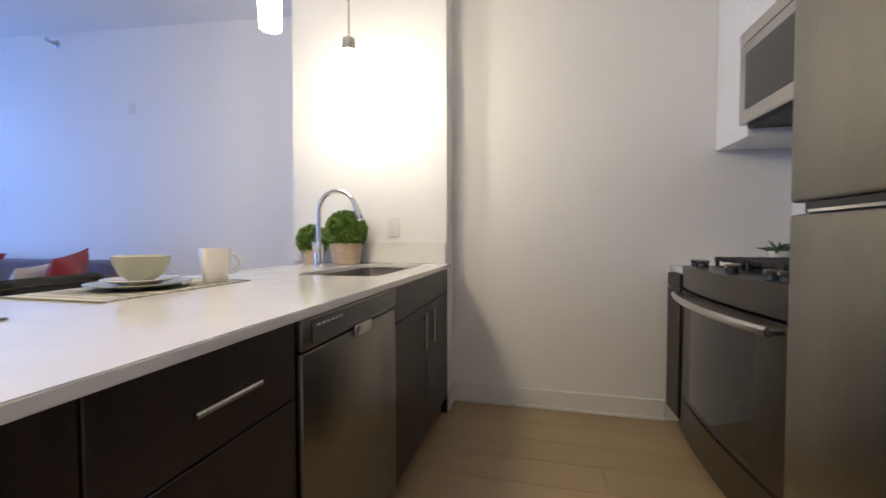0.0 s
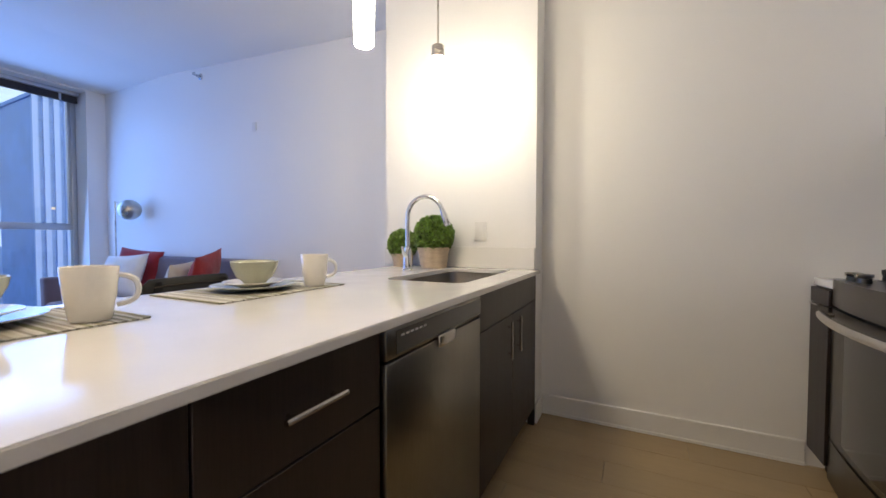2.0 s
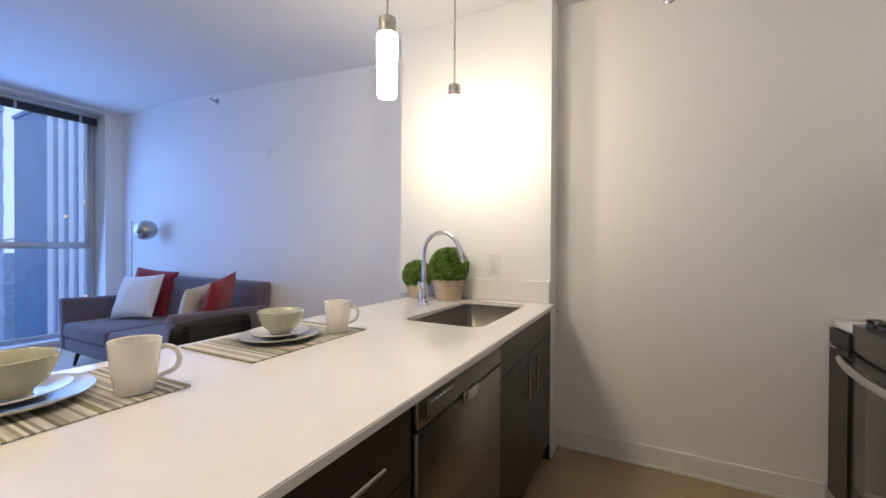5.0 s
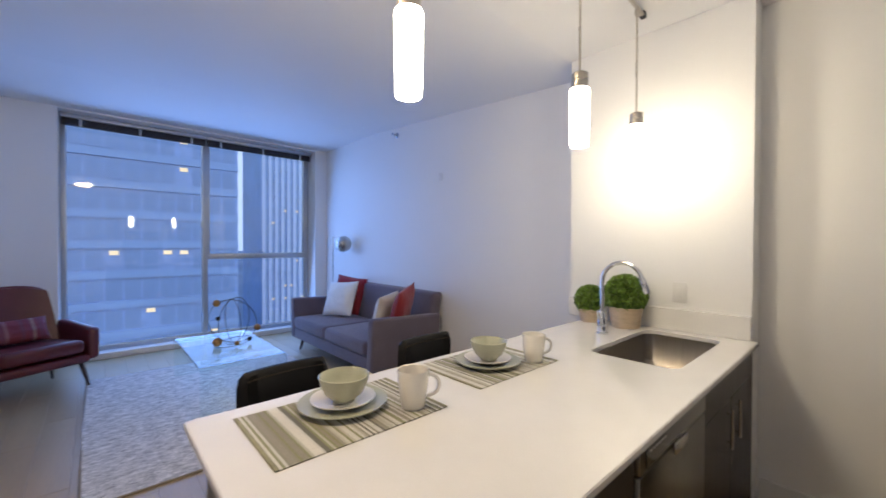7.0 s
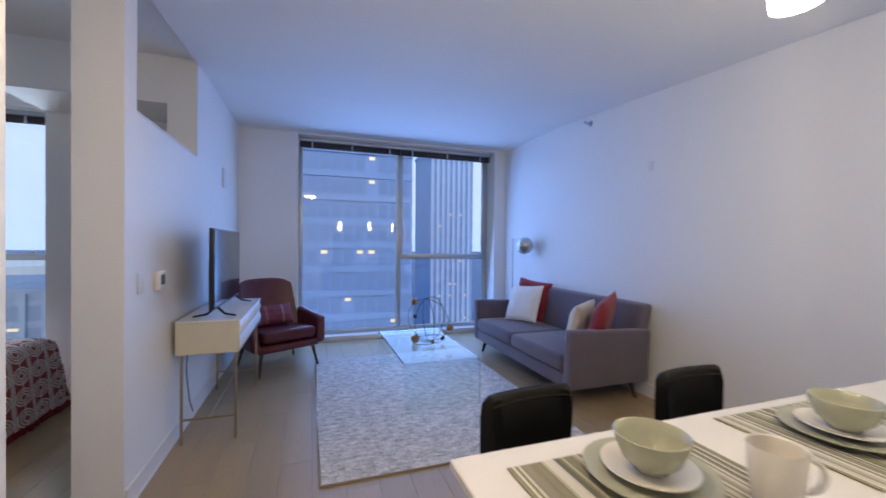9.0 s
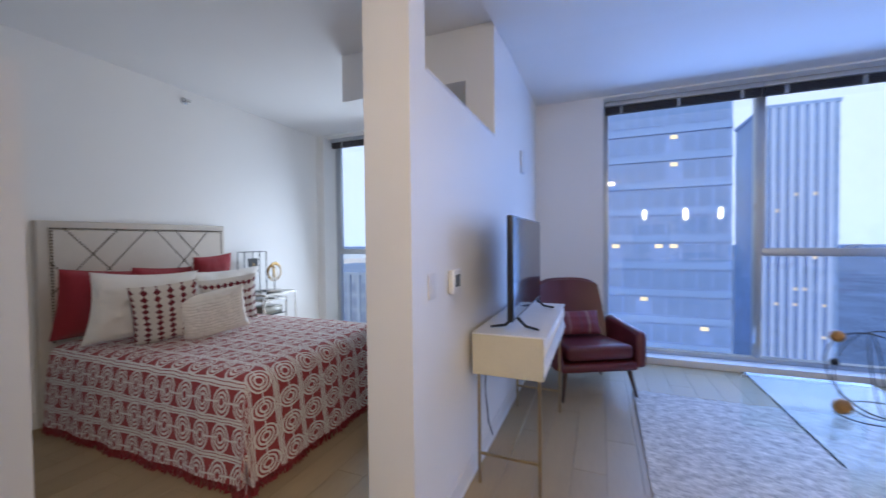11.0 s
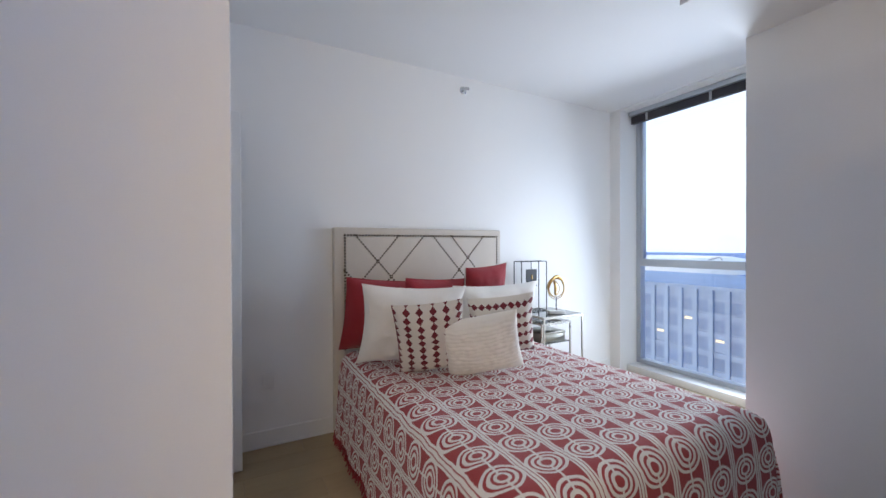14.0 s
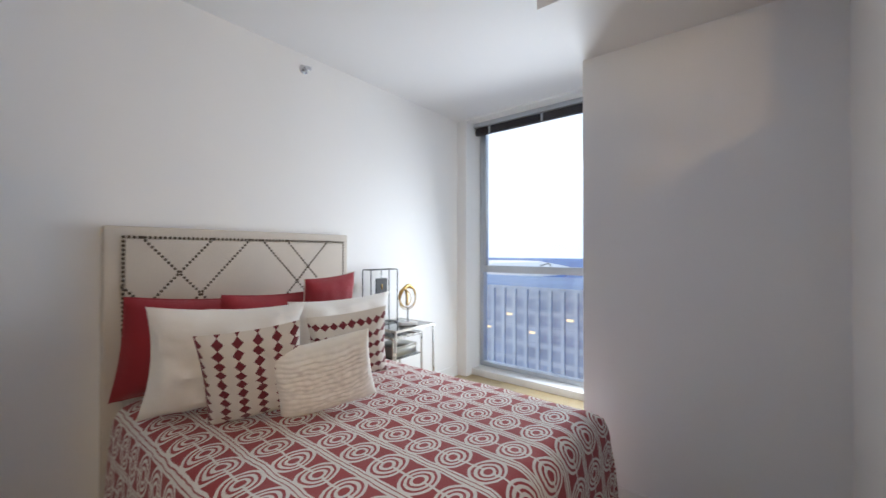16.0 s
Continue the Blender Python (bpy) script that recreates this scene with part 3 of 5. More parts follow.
base_cabinet(1.35, 1.768, "drawer")
base_cabinet(1.768, 2.186, "drawer")
base_cabinet(2.80, 3.70, "sink")
tagged(part("filler_panel", bm_box(0.835, 0.873, 3.702, 3.718, 0.0, 0.8925), ESPRESSO), "dark espresso filler strip against the wall column", "panel")
tagged(part("end_panel", bm_box(0.28, 0.873, 1.332, 1.3495, 0.0, 0.8925, 0.001, 1), ESPRESSO), "dark espresso end panel of the peninsula", "panel")
tagged(part("back_panel", bm_box(0.28, 0.2995, 1.35, 3.718, 0.0, 0.8925), ESPRESSO), "dark espresso back panel under the counter overhang", "panel")


def dishwasher():
    d = thing("dishwasher", pose(0, 0, 0), "stainless steel dishwasher built in under the counter", "dishwasher")
    y0, y1 = 2.191, 2.795
    part("tub", bm_box(0.31, 0.84, y0, y1, 0.10, 0.890), BLACK_PLASTIC, d, rounded=False)
    part("toe_panel", bm_box(0.31, 0.80, y0, y1, 0.0, 0.099), BLACK_PLASTIC, d, rounded=False)
    door = part("door", bm_box(0.842, 0.885, y0 + 0.003, y1 - 0.003, 0.11, 0.808, 0.006), STEEL, d)
    panel = part("control_panel", bm_box(0.842, 0.885, y0 + 0.003, y1 - 0.003, 0.812, 0.886, 0.006), STEEL, d)
    part("display_strip", bm_box(0.8855, 0.8875, y0 + 0.04, y1 - 0.012, 0.822, 0.878, 0.0008, 1), BLACK_GLASS, panel, "dark glossy control strip")
    grip = bm_box(0.8862, 0.897, 2.44, 2.55, 0.785, 0.821, 0.005)
    part("pocket_handle", grip, STEEL_H, door, "brushed steel pocket handle")
    for k in range(6):
        part("button", bm_box(0.8878, 0.8888, y0 + 0.06 + 0.022 * k, y0 + 0.074 + 0.022 * k, 0.862, 0.867), WHITE_PLASTIC, panel)


dishwasher()


def faucet():
    f = thing("faucet", pose(0.262, 3.29, 0.9155), "chrome gooseneck pull-down kitchen faucet beside the sink", "faucet")
    part("base", bm_lathe([(0.0, 0.0), (0.030, 0.0), (0.030, 0.006), (0.024, 0.012), (0.024, 0.11), (0.019, 0.13), (0.0, 0.13)], 28), CHROME, f)
    path = [(0, 0, 0.12), (0, 0, 0.22), (0.0, 0, 0.29)]
    for k in range(1, 15):
        a = math.pi * k / 14 * 0.92
        path.append((0.105 - 0.105 * math.cos(a), 0.02 * k / 14, 0.30 + 0.108 * math.sin(a)))
    neck = part("neck", bm_tube(path, 0.0125, 14), CHROME, f)
    e = Vector(path[-1])
    d = (Vector(path[-1]) - Vector(path[-2])).normalized()
    head = bm_tube([e - d * 0.01, e + d * 0.02, e + d * 0.07, e + d * 0.085], [0.014, 0.017, 0.019, 0.015], 16)
    part("spray_head", head, CHROME, neck)
    part("lever", bm_tube([(0, -0.02, 0.085), (0.005, -0.05, 0.10), (0.012, -0.075, 0.135)], [0.012, 0.008, 0.006], 12), CHROME, f)


faucet()


def leaf_ball(r, n, size, seed):
    """A clipped ball of many small leaves set at all angles, with an uneven surface."""
    rnd = random.Random(seed)
    verts, faces = [], []
    for k in range(n):
        z = 1 - 2 * (k + 0.5) / n
        a = k * 2.399963
        d = Vector((math.sqrt(1 - z * z) * math.cos(a), math.sqrt(1 - z * z) * math.sin(a), z))
        c = d * r * rnd.uniform(0.90, 1.05)
        up = (d + Vector([rnd.uniform(-0.9, 0.9) for _ in range(3)])).normalized()
        side = up.cross(Vector([rnd.uniform(-1, 1) for _ in range(3)])).normalized()
        s = size * rnd.uniform(0.7, 1.25)
        i = len(verts)
        nrm = up.cross(side)
        verts += [c - up * s * 0.5, c + side * s * 0.36 + nrm * s * 0.1, c + up * s * 0.6, c - side * s * 0.36 + nrm * s * 0.1]
        faces.append((i, i + 1, i + 2, i + 3))
    me = bpy.data.meshes.new("leaves")
    me.from_pydata([tuple(v) for v in verts], [], faces)
    return me


def topiary(x, y, pot_r, pot_h, ball_r, seed, label):
    t = thing("potted_topiary", pose(x, y, 0.916), label, "plant", "topiary plants")
    prof = [(0.0, 0.0), (pot_r * 0.80, 0.0), (pot_r * 0.97, pot_h * 0.88), (pot_r, pot_h * 0.88), (pot_r * 1.02, pot_h), (pot_r * 0.9, pot_h), (pot_r * 0.86, pot_h * 0.85), (0.0, pot_h * 0.83)]
    part("pot", bm_lathe(prof, 36), POT, t)
    crown = part("crown_core", bm_ball(ball_r * 0.90, 0, 0, pot_h + ball_r * 0.62, u=20, v=14), LEAF_DARK, t)
    me = leaf_ball(ball_r, int(3400 * (ball_r / 0.11) ** 2), 0.024, seed)
    me.materials.append(LEAF)
    lv = new("leaves", me)
    lv.parent = t
    lv.location = (0, 0, pot_h + ball_r * 0.62)
    tagged(lv, "clipped green boxwood leaves", kind="stuff")


topiary(0.275, 3.575, 0.100, 0.125, 0.117, 5, "clipped boxwood ball in a pale terracotta pot by the sink")
topiary(0.042, 3.585, 0.074, 0.085, 0.090, 9, "smaller clipped boxwood ball in a pale terracotta pot")


def placemat(x0, x1, y0, y1):
    bm = bmesh.new()
    bmesh.ops.create_grid(bm, x_segments=12, y_segments=18, size=0.5, matrix=Matrix.LocRotScale(((x0 + x1) / 2, (y0 + y1) / 2, 0.9185), None, (x1 - x0, y1 - y0, 1)))
    for v in bm.verts:
        v.co.z += 0.0006 * noise.noise(v.co * 14)
    ext = bmesh.ops.extrude_face_region(bm, geom=bm.faces[:])
    for v in [g for g in ext["geom"] if isinstance(g, bmesh.types.BMVert)]:
        v.co.z = 0.9158
    bmesh.ops.recalc_face_normals(bm, faces=bm.faces[:])
    p = thing("placemat", pose(0, 0, 0), "woven placemat in grey, olive and cream stripes", "placemat", "placemats")
    part("woven_field", bm, MAT_CLOTH, p)
    for y in (y0, y1):
        part("hem", bm_box(x0, x1, y - 0.005, y + 0.005, 0.9157, 0.9197, 0.0012, 1), HEM, p, "stitched olive hem")


placemat(0.066, 0.407, 1.442, 1.950)
placemat(0.028, 0.378, 2.140, 2.632)


def plate(x, y, z, r, m, label):
    p = [(0.0, 0.0), (r * 0.55, 0.0), (r * 0.62, 0.004), (r, 0.016), (r * 1.0, 0.019), (r * 0.96, 0.0185), (r * 0.62, 0.009), (r * 0.5, 0.007), (0.0, 0.007)]
    tagged(part("plate", bm_lathe(p, 44), m, None, "", m=pose(x, y, z)), label, "plate", "place settings")


def bowl(x, y, z):
    p = [(0.0, 0.0), (0.034, 0.0), (0.036, 0.006), (0.058, 0.026), (0.073, 0.058), (0.077, 0.078), (0.075, 0.0795), (0.072, 0.077), (0.066, 0.056), (0.050, 0.026), (0.03, 0.012), (0.0, 0.010)]
    tagged(part("bowl", bm_lathe(p, 44), SAGE, None, "", m=pose(x, y, z)), "sage green stoneware bowl stacked on plates", "bowl", "place settings")


def mug(x, y, turn):
    g = thing("mug", pose(x, y, 0.9195, 0, 0, turn) @ Matrix.Scale(1.08, 4), "white china mug on a striped placemat", "mug", "place settings")
    p = [(0.0, 0.0), (0.031, 0.0), (0.034, 0.004), (0.041, 0.050), (0.046, 0.106), (0.0455, 0.108), (0.043, 0.106), (0.038, 0.05), (0.031, 0.008), (0.0, 0.007)]
    part("cup", bm_lathe(p, 40), WHITE_CHINA, g)
    path = [(0.040 + 0.036 * math.sin(math.pi * k / 12) ** 0.8, 0, 0.090 - 0.062 * k / 12 + 0.006 * math.sin(math.pi * k / 6)) for k in range(13)]
    part("handle", bm_tube(path, 0.0055, 10), WHITE_CHINA, g)


for (px, py), (mx, my) in (((0.190, 1.715), (0.340, 1.872)), ((0.205, 2.372), (0.315, 2.545))):
    plate(px, py, 0.9195, 0.135, SAGE, "large sage green stoneware dinner plate")
    plate(px, py, 0.9305, 0.098, WHITE_CHINA, "white china side plate on a dinner plate")
    bowl(px + 0.005, py, 0.9385)
    mug(mx, my, 62)


def pendant(x, y):
    p = thing("pendant_lamp", pose(x, y, 0), "lit frosted glass cylinder pendant on a thin nickel rod", "pendant lamp", "pendants over the counter")
    part("connector", bm_lathe([(0.0, KTOP - 0.033), (0.012, KTOP - 0.033), (0.014, KTOP - 0.045), (0.009, KTOP - 0.07), (0.0, KTOP - 0.07)], 20), NICKEL, p)
    part("rod", bm_cyl(0.005, 0.005, 2.14, KTOP - 0.068, seg=12), NICKEL, p)
    part("socket", bm_lathe([(0.0, 2.146), (0.030, 2.146), (0.0345, 2.142), (0.0345, 2.080), (0.0, 2.080)], 28), NICKEL, p, "brushed nickel collar")
    part("shade", bm_lathe([(0.0, 2.079), (0.039, 2.079), (0.0415, 2.07), (0.0375, 1.845), (0.0355, 1.837), (0.0, 1.836)], 32), SHADE, p, "glowing frosted glass shade")


# unseen fixture, added for the warm light on the partition and bedroom
def unseen_ceiling_light(x, y):
    c = thing("unseen_ceiling_light", pose(x, y, 0), "added warm ceiling light, out of view", "ceiling light")
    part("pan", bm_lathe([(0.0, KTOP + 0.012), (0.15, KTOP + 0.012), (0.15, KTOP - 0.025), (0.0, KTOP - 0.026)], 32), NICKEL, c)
    part("dome", bm_lathe([(0.14, KTOP - 0.026), (0.135, KTOP - 0.05), (0.10, KTOP - 0.08), (0.05, KTOP - 0.095), (0.0, KTOP - 0.098)], 32), DOME, c, "glowing glass dome of the added light")


unseen_ceiling_light(-0.19, 0.98)


def track_rail():
    t = thing("lighting_track", pose(0, 0, 0), "slim nickel lighting track that carries the pendants", "light track")
    part("rail", bm_tube([(0.382, 1.60, KTOP - 0.022), (0.395, 1.81, KTOP - 0.022), (0.435, 2.30, KTOP - 0.022), (0.448, 2.675, KTOP - 0.022), (0.412, 3.362, KTOP - 0.022), (0.404, 3.47, KTOP - 0.022)], 0.011, 12), NICKEL, t)
    for y, x in ((1.61, 0.383), (3.46, 0.405)):
        part("end_cap", bm_box(x - 0.014, x + 0.014, y - 0.016, y + 0.016, KTOP - 0.036, KTOP - 0.0005, 0.003), BLACK_METAL, t)


track_rail()
pendant(0.395, 1.81)
pendant(0.448, 2.675)
pendant(0.412, 3.362)


def wall_plate(name, m, w, h, label, toggles=1):
    """A cover plate lying in its own x-z plane, facing -y."""
    s = thing(name, m, label, "wall plate")
    part("cover", bm_box(-w / 2, w / 2, -0.007, -0.0005, -h / 2, h / 2, 0.002), WHITE_PLASTIC, s)
    for k in range(toggles):
        x = (k - (toggles - 1) / 2) * 0.045
        part("rocker", bm_box(x - 0.016, x + 0.016, -0.010, -0.0072, -0.033, 0.033, 0.0015), WHITE_PLASTIC, s)


wall_plate("light_switch", pose(0.53, 3.72, 1.14), 0.075, 0.118, "white rocker switch above the backsplash")
wall_plate("light_switch", pose(-0.36, -1.25, 1.16, 0, 0, -90), 0.12, 0.118, "white double rocker switch on the hall wall", 2)
wall_plate("blank_plate", pose(-1.98, 4.06, 2.187), 0.06, 0.09, "white blank cover plate high on the wall", 0)
wall_plate("light_switch", pose(-1.79, 0.1, 1.185, 0, 0, 180), 0.075, 0.118, "white rocker switch on the partition")


wall_plate("outlet", pose(-1.255, -3.15, 0.466, 0, 0, 180), 0.075, 0.118, "white wall outlet low on the bedroom wall")


def refrigerator():
    f = thing("refrigerator", pose(0, 0, 0), "stainless steel two-door refrigerator with flush handles", "refrigerator")
    y0, y1, xf = 1.72, 2.59, 2.02
    part("cabinet", bm_box(xf + 0.07, 2.74, y0 + 0.005, y1 - 0.005, 0.02, 1.77, 0.006), mat("grey_enamel", (0.22, 0.22, 0.21), 0.4), f)
    low = part("lower_door", bm_box(xf, xf + 0.065, y0, y1, 0.06, 1.128, 0.01, 3), STEEL, f)
    up = part("upper_door", bm_box(xf, xf + 0.065, y0, y1, 1.157, 1.765, 0.01, 3), STEEL, f)
    part("grip_recess", bm_box(xf + 0.012, xf + 0.06, y0 + 0.02, y1 - 0.04, 1.130, 1.1555), BLACK_PLASTIC, low)
    part("grip_edge", bm_box(xf + 0.006, xf + 0.011, y0 + 0.04, y1 - 0.06, 1.131, 1.138), CHROME, low)
    part("hinge_cap", bm_box(xf + 0.01, xf + 0.09, y1 - 0.09, y1 - 0.02, 1.771, 1.79, 0.004), BLACK_PLASTIC, f)
    for yy in (y0 + 0.08, y1 - 0.08):
        part("foot", bm_cyl(0.02, 0.02, 0.0, 0.019, xf + 0.12, yy, 14), BLACK_PLASTIC, f)


refrigerator()


def cooker():
    r = thing("gas_range", pose(-0.04, 0, 0), "stainless steel gas range with black grates and a dark glass door", "stove")
    y0, y1, xf = 2.80, 3.69, 2.19
    n = 12

    def bowed(za, zb, bulge, depth=0.03, inset=0.0, back=None):
        bm = bmesh.new()
        rows = []
        for k in range(n + 1):
            t = k / n
            y = y0 + inset + (y1 - y0 - 2 * inset) * t
            x = xf - bulge * (1 - (2 * t - 1) ** 2)
            rows.append([bm.verts.new(c) for c in ((x, y, za), (x, y, zb), (back or x + depth, y, zb), (back or x + depth, y, za))])
        for a, b in zip(rows, rows[1:]):
            for i in range(4):
                bm.faces.new((a[i], a[(i + 1) % 4], b[(i + 1) % 4], b[i]))
        bm.faces.new(rows[0])
        bm.faces.new(rows[-1])
        bmesh.ops.recalc_face_normals(bm, faces=bm.faces[:])
        return bm

    part("body", bm_box(xf + 0.035, 2.745, y0 + 0.002, y1 - 0.002, 0.05, 0.905), BLACK_METAL, r, rounded=False)
    part("plinth", bm_box(xf + 0.06, 2.745, y0 + 0.01, y1 - 0.01, 0.0, 0.049), BLACK_METAL, r, rounded=False)
    door = part("oven_door", bowed(0.25, 0.80, 0.03), DARK_STEEL, r)
    part("door_glass", bowed(0.275, 0.755, 0.034, 0.005, 0.035), BLACK_GLASS, door, "dark oven window")
    dr = part("storage_drawer", bowed(0.06, 0.235, 0.03), DARK_STEEL, r)
    part("drawer_gap", bowed(0.236, 0.249, 0.02, 0.02), BLACK_PLASTIC, dr)
    hp = []
    for k in range(13):
        t = k / 12
        hp.append((xf - 0.045 - 0.055 * (1 - (2 * t - 1) ** 2), y0 + 0.03 + (y1 - y0 - 0.06) * t, 0.775))
    hb = bm_tube(hp, 0.017, 12)
    for e in (hp[0], hp[-1]):
        bm_tube([e, (xf + 0.01, e[1], 0.775)], 0.011, 10, bm=hb)
    part("door_handle", hb, STEEL_H, door, "curved brushed steel handle")
    part("control_panel", bowed(0.815, 0.925, 0.04, back=2.32), DARK_STEEL, r)
    part("hob", bm_box(2.321, 2.745, y0 + 0.002, y1 - 0.002, 0.906, 0.926, 0.003), BLACK_METAL, r)
    for k, yy in enumerate((3.61, 3.53, 3.25, 2.97, 2.89)):
        kb = bm_cyl(0.024, 0.021, 0.926, 0.945, 2.225, yy, 18)
        knob = part("knob", kb, BLACK_PLASTIC, r)
        part("grip", bm_box(2.198, 2.252, yy - 0.008, yy + 0.008, 0.9455, 0.962, 0.004), NICKEL, knob)
    for yy in (2.95, 3.245, 3.54):
        g = bmesh.new()
        for dx in (2.345, 2.43, 2.53, 2.62, 2.715):
            bm_box(dx - 0.008, dx + 0.008, yy - 0.135, yy + 0.135, 0.952, 0.974, 0.003, 1, bm=g)
        for dy in (-0.128, -0.045, 0.045, 0.128):
            bm_box(2.33, 2.735, yy + dy - 0.008, yy + dy + 0.008, 0.950, 0.972, 0.003, 1, bm=g)
        for dx in (2.34, 2.725):
            for dy in (-0.124, 0.124):
                bm_box(dx - 0.008, dx + 0.008, yy + dy - 0.008, yy + dy + 0.008, 0.9265, 0.956, 0.002, 1, bm=g)
        part("grate", g, BLACK_METAL, r, "cast iron grate")
        for dx in (2.43, 2.62):
            part("burner", bm_lathe([(0.0, 0.9265), (0.045, 0.9265), (0.045, 0.936), (0.03, 0.94), (0.03, 0.947), (0.0, 0.948)], 20, x=dx, y=yy), BLACK_METAL, r)


cooker()


def side_unit(y0, y1, counter=True):
    c = thing("narrow_base_cabinet", pose(0, 0, 0), "narrow dark espresso base cabinet beside the range", "cabinet", "range cabinets")
    part("body", bm_box(2.16, 2.745, y0, y1, 0.10, 0.879), ESPRESSO, c, rounded=False)
    part("toe_kick", bm_box(2.21, 2.745, y0, y1, 0.0, 0.0995), ESPRESSO, c, rounded=False)
    part("door", bm_box(2.14, 2.1595, y0 + 0.002, y1 - 0.002, 0.105, 0.80, 0.0015, 1), ESPRESSO, c)
    dr = part("drawer_front", bm_box(2.14, 2.1595, y0 + 0.002, y1 - 0.002, 0.804, 0.874, 0.0015, 1), ESPRESSO, c)
    part("pull", bm_box(2.118, 2.139, (y0 + y1) / 2 - 0.04, (y0 + y1) / 2 + 0.04, 0.80, 0.806, 0.001, 1), STEEL_H, dr)
    if counter:
        tagged(part("counter_piece", bm_box(2.15, 2.747, y0 + 0.001, y1 - 0.001, 0.881, 0.915, 0.0025), QUARTZ), "short white quartz counter beside the range", "countertop")


side_unit(3.694, 3.888)
side_unit(2.60, 2.796, False)


def upper_units():
    def unit(y0, y1, z0, doors):
        c = thing("wall_cabinet", pose(0, 0, 0), "plain white lacquered wall cabinet above the range", "cabinet", "wall cabinets")
        part("body", bm_box(2.40, 2.748, y0, y1, z0, 2.56), CABINET_WHITE, c, rounded=False)
        step = (y1 - y0) / doors
        for k in range(doors):
            part("door", bm_box(2.378, 2.3985, y0 + step * k + 0.0015, y0 + step * (k + 1) - 0.0015, z0, 2.56, 0.0015, 1), CABINET_WHITE, c)

    unit(3.565, 3.903, 1.555, 1)
    unit(2.78, 3.562, 2.03, 2)
    unit(2.60, 2.777, 1.555, 1)
    m = thing("microwave", pose(0, 0, 0), "stainless steel over-range microwave with a dark window", "microwave")
    y0, y1 = 2.785, 3.56
    part("case", bm_box(2.372, 2.748, y0, y1, 1.588, 2.027), BLACK_METAL, m, rounded=False)
    d = part("door", bm_box(2.335, 2.371, y0, y1, 1.60, 1.965, 0.005), STEEL_H, m)
    part("window_pane", bm_box(2.331, 2.3345, y0 + 0.16, y1 - 0.06, 1.66, 1.915, 0.001, 1), BLACK_GLASS, d, "dark glass window")
    part("vent_trim", bm_box(2.335, 2.371, y0, y1, 1.969, 2.026, 0.004), STEEL_H, m)
    part("handle", bm_tube([(2.30, y0 + 0.12, 1.65), (2.295, y0 + 0.12, 1.78), (2.30, y0 + 0.12, 1.93)], 0.009, 12), STEEL_H, d)


upper_units()


def small_plant():
    p = thing("potted_succulent", pose(2.64, 3.80, 0.916), "spiky green succulent in a small white pot", "plant")
    part("pot", bm_lathe([(0.0, 0.0), (0.042, 0.0), (0.05, 0.075), (0.051, 0.085), (0.046, 0.085), (0.044, 0.07), (0.0, 0.068)], 28), WHITE_CHINA, p)
    rnd = random.Random(4)
    for k in range(22):
        a, lean = k * 2.4, 0.35 + 0.85 * (k / 22)
        d = Vector((math.cos(a) * math.sin(lean), math.sin(a) * math.sin(lean), math.cos(lean)))
        length = rnd.uniform(0.08, 0.13)
        pts = [Vector((0, 0, 0.066)) + d * length * t + Vector((0, 0, -0.03 * t * t)) for t in (0, 0.3, 0.65, 1.0)]
        part("leaf", bm_tube(pts, [0.006, 0.009, 0.007, 0.001], 6), AGAVE, p)


small_plant()


def sprinkler(m):
    s = thing("fire_sprinkler", m, "chrome sidewall fire sprinkler head", "sprinkler", "sprinklers")
    part("escutcheon", bm_lathe([(0.0, 0.0), (0.034, 0.0), (0.036, 0.004), (0.026, 0.012), (0.0, 0.013)], 24), SPRINKLER, s)
    part("body", bm_lathe([(0.012, 0.012), (0.013, 0.04), (0.009, 0.045), (0.0, 0.046)], 14), SPRINKLER, s)
    part("frame_arm", bm_tube([(0.011, 0, 0.04), (0.015, 0, 0.055), (0.004, 0, 0.072)], 0.003, 6), SPRINKLER, s)
    part("frame_arm", bm_tube([(-0.011, 0, 0.04), (-0.015, 0, 0.055), (-0.004, 0, 0.072)], 0.003, 6), SPRINKLER, s)
    part("deflector", bm_box(-0.022, 0.022, -0.004, 0.022, 0.072, 0.076, 0.001, 1), SPRINKLER, s)


sprinkler(pose(-2.83, 4.06, 2.832, 90, 0, 0))
sprinkler(pose(-2.89, -3.15, 2.85, -90, 0, 0))
sprinkler(pose(1.475, 3.905, 2.635, 90, 0, 0))


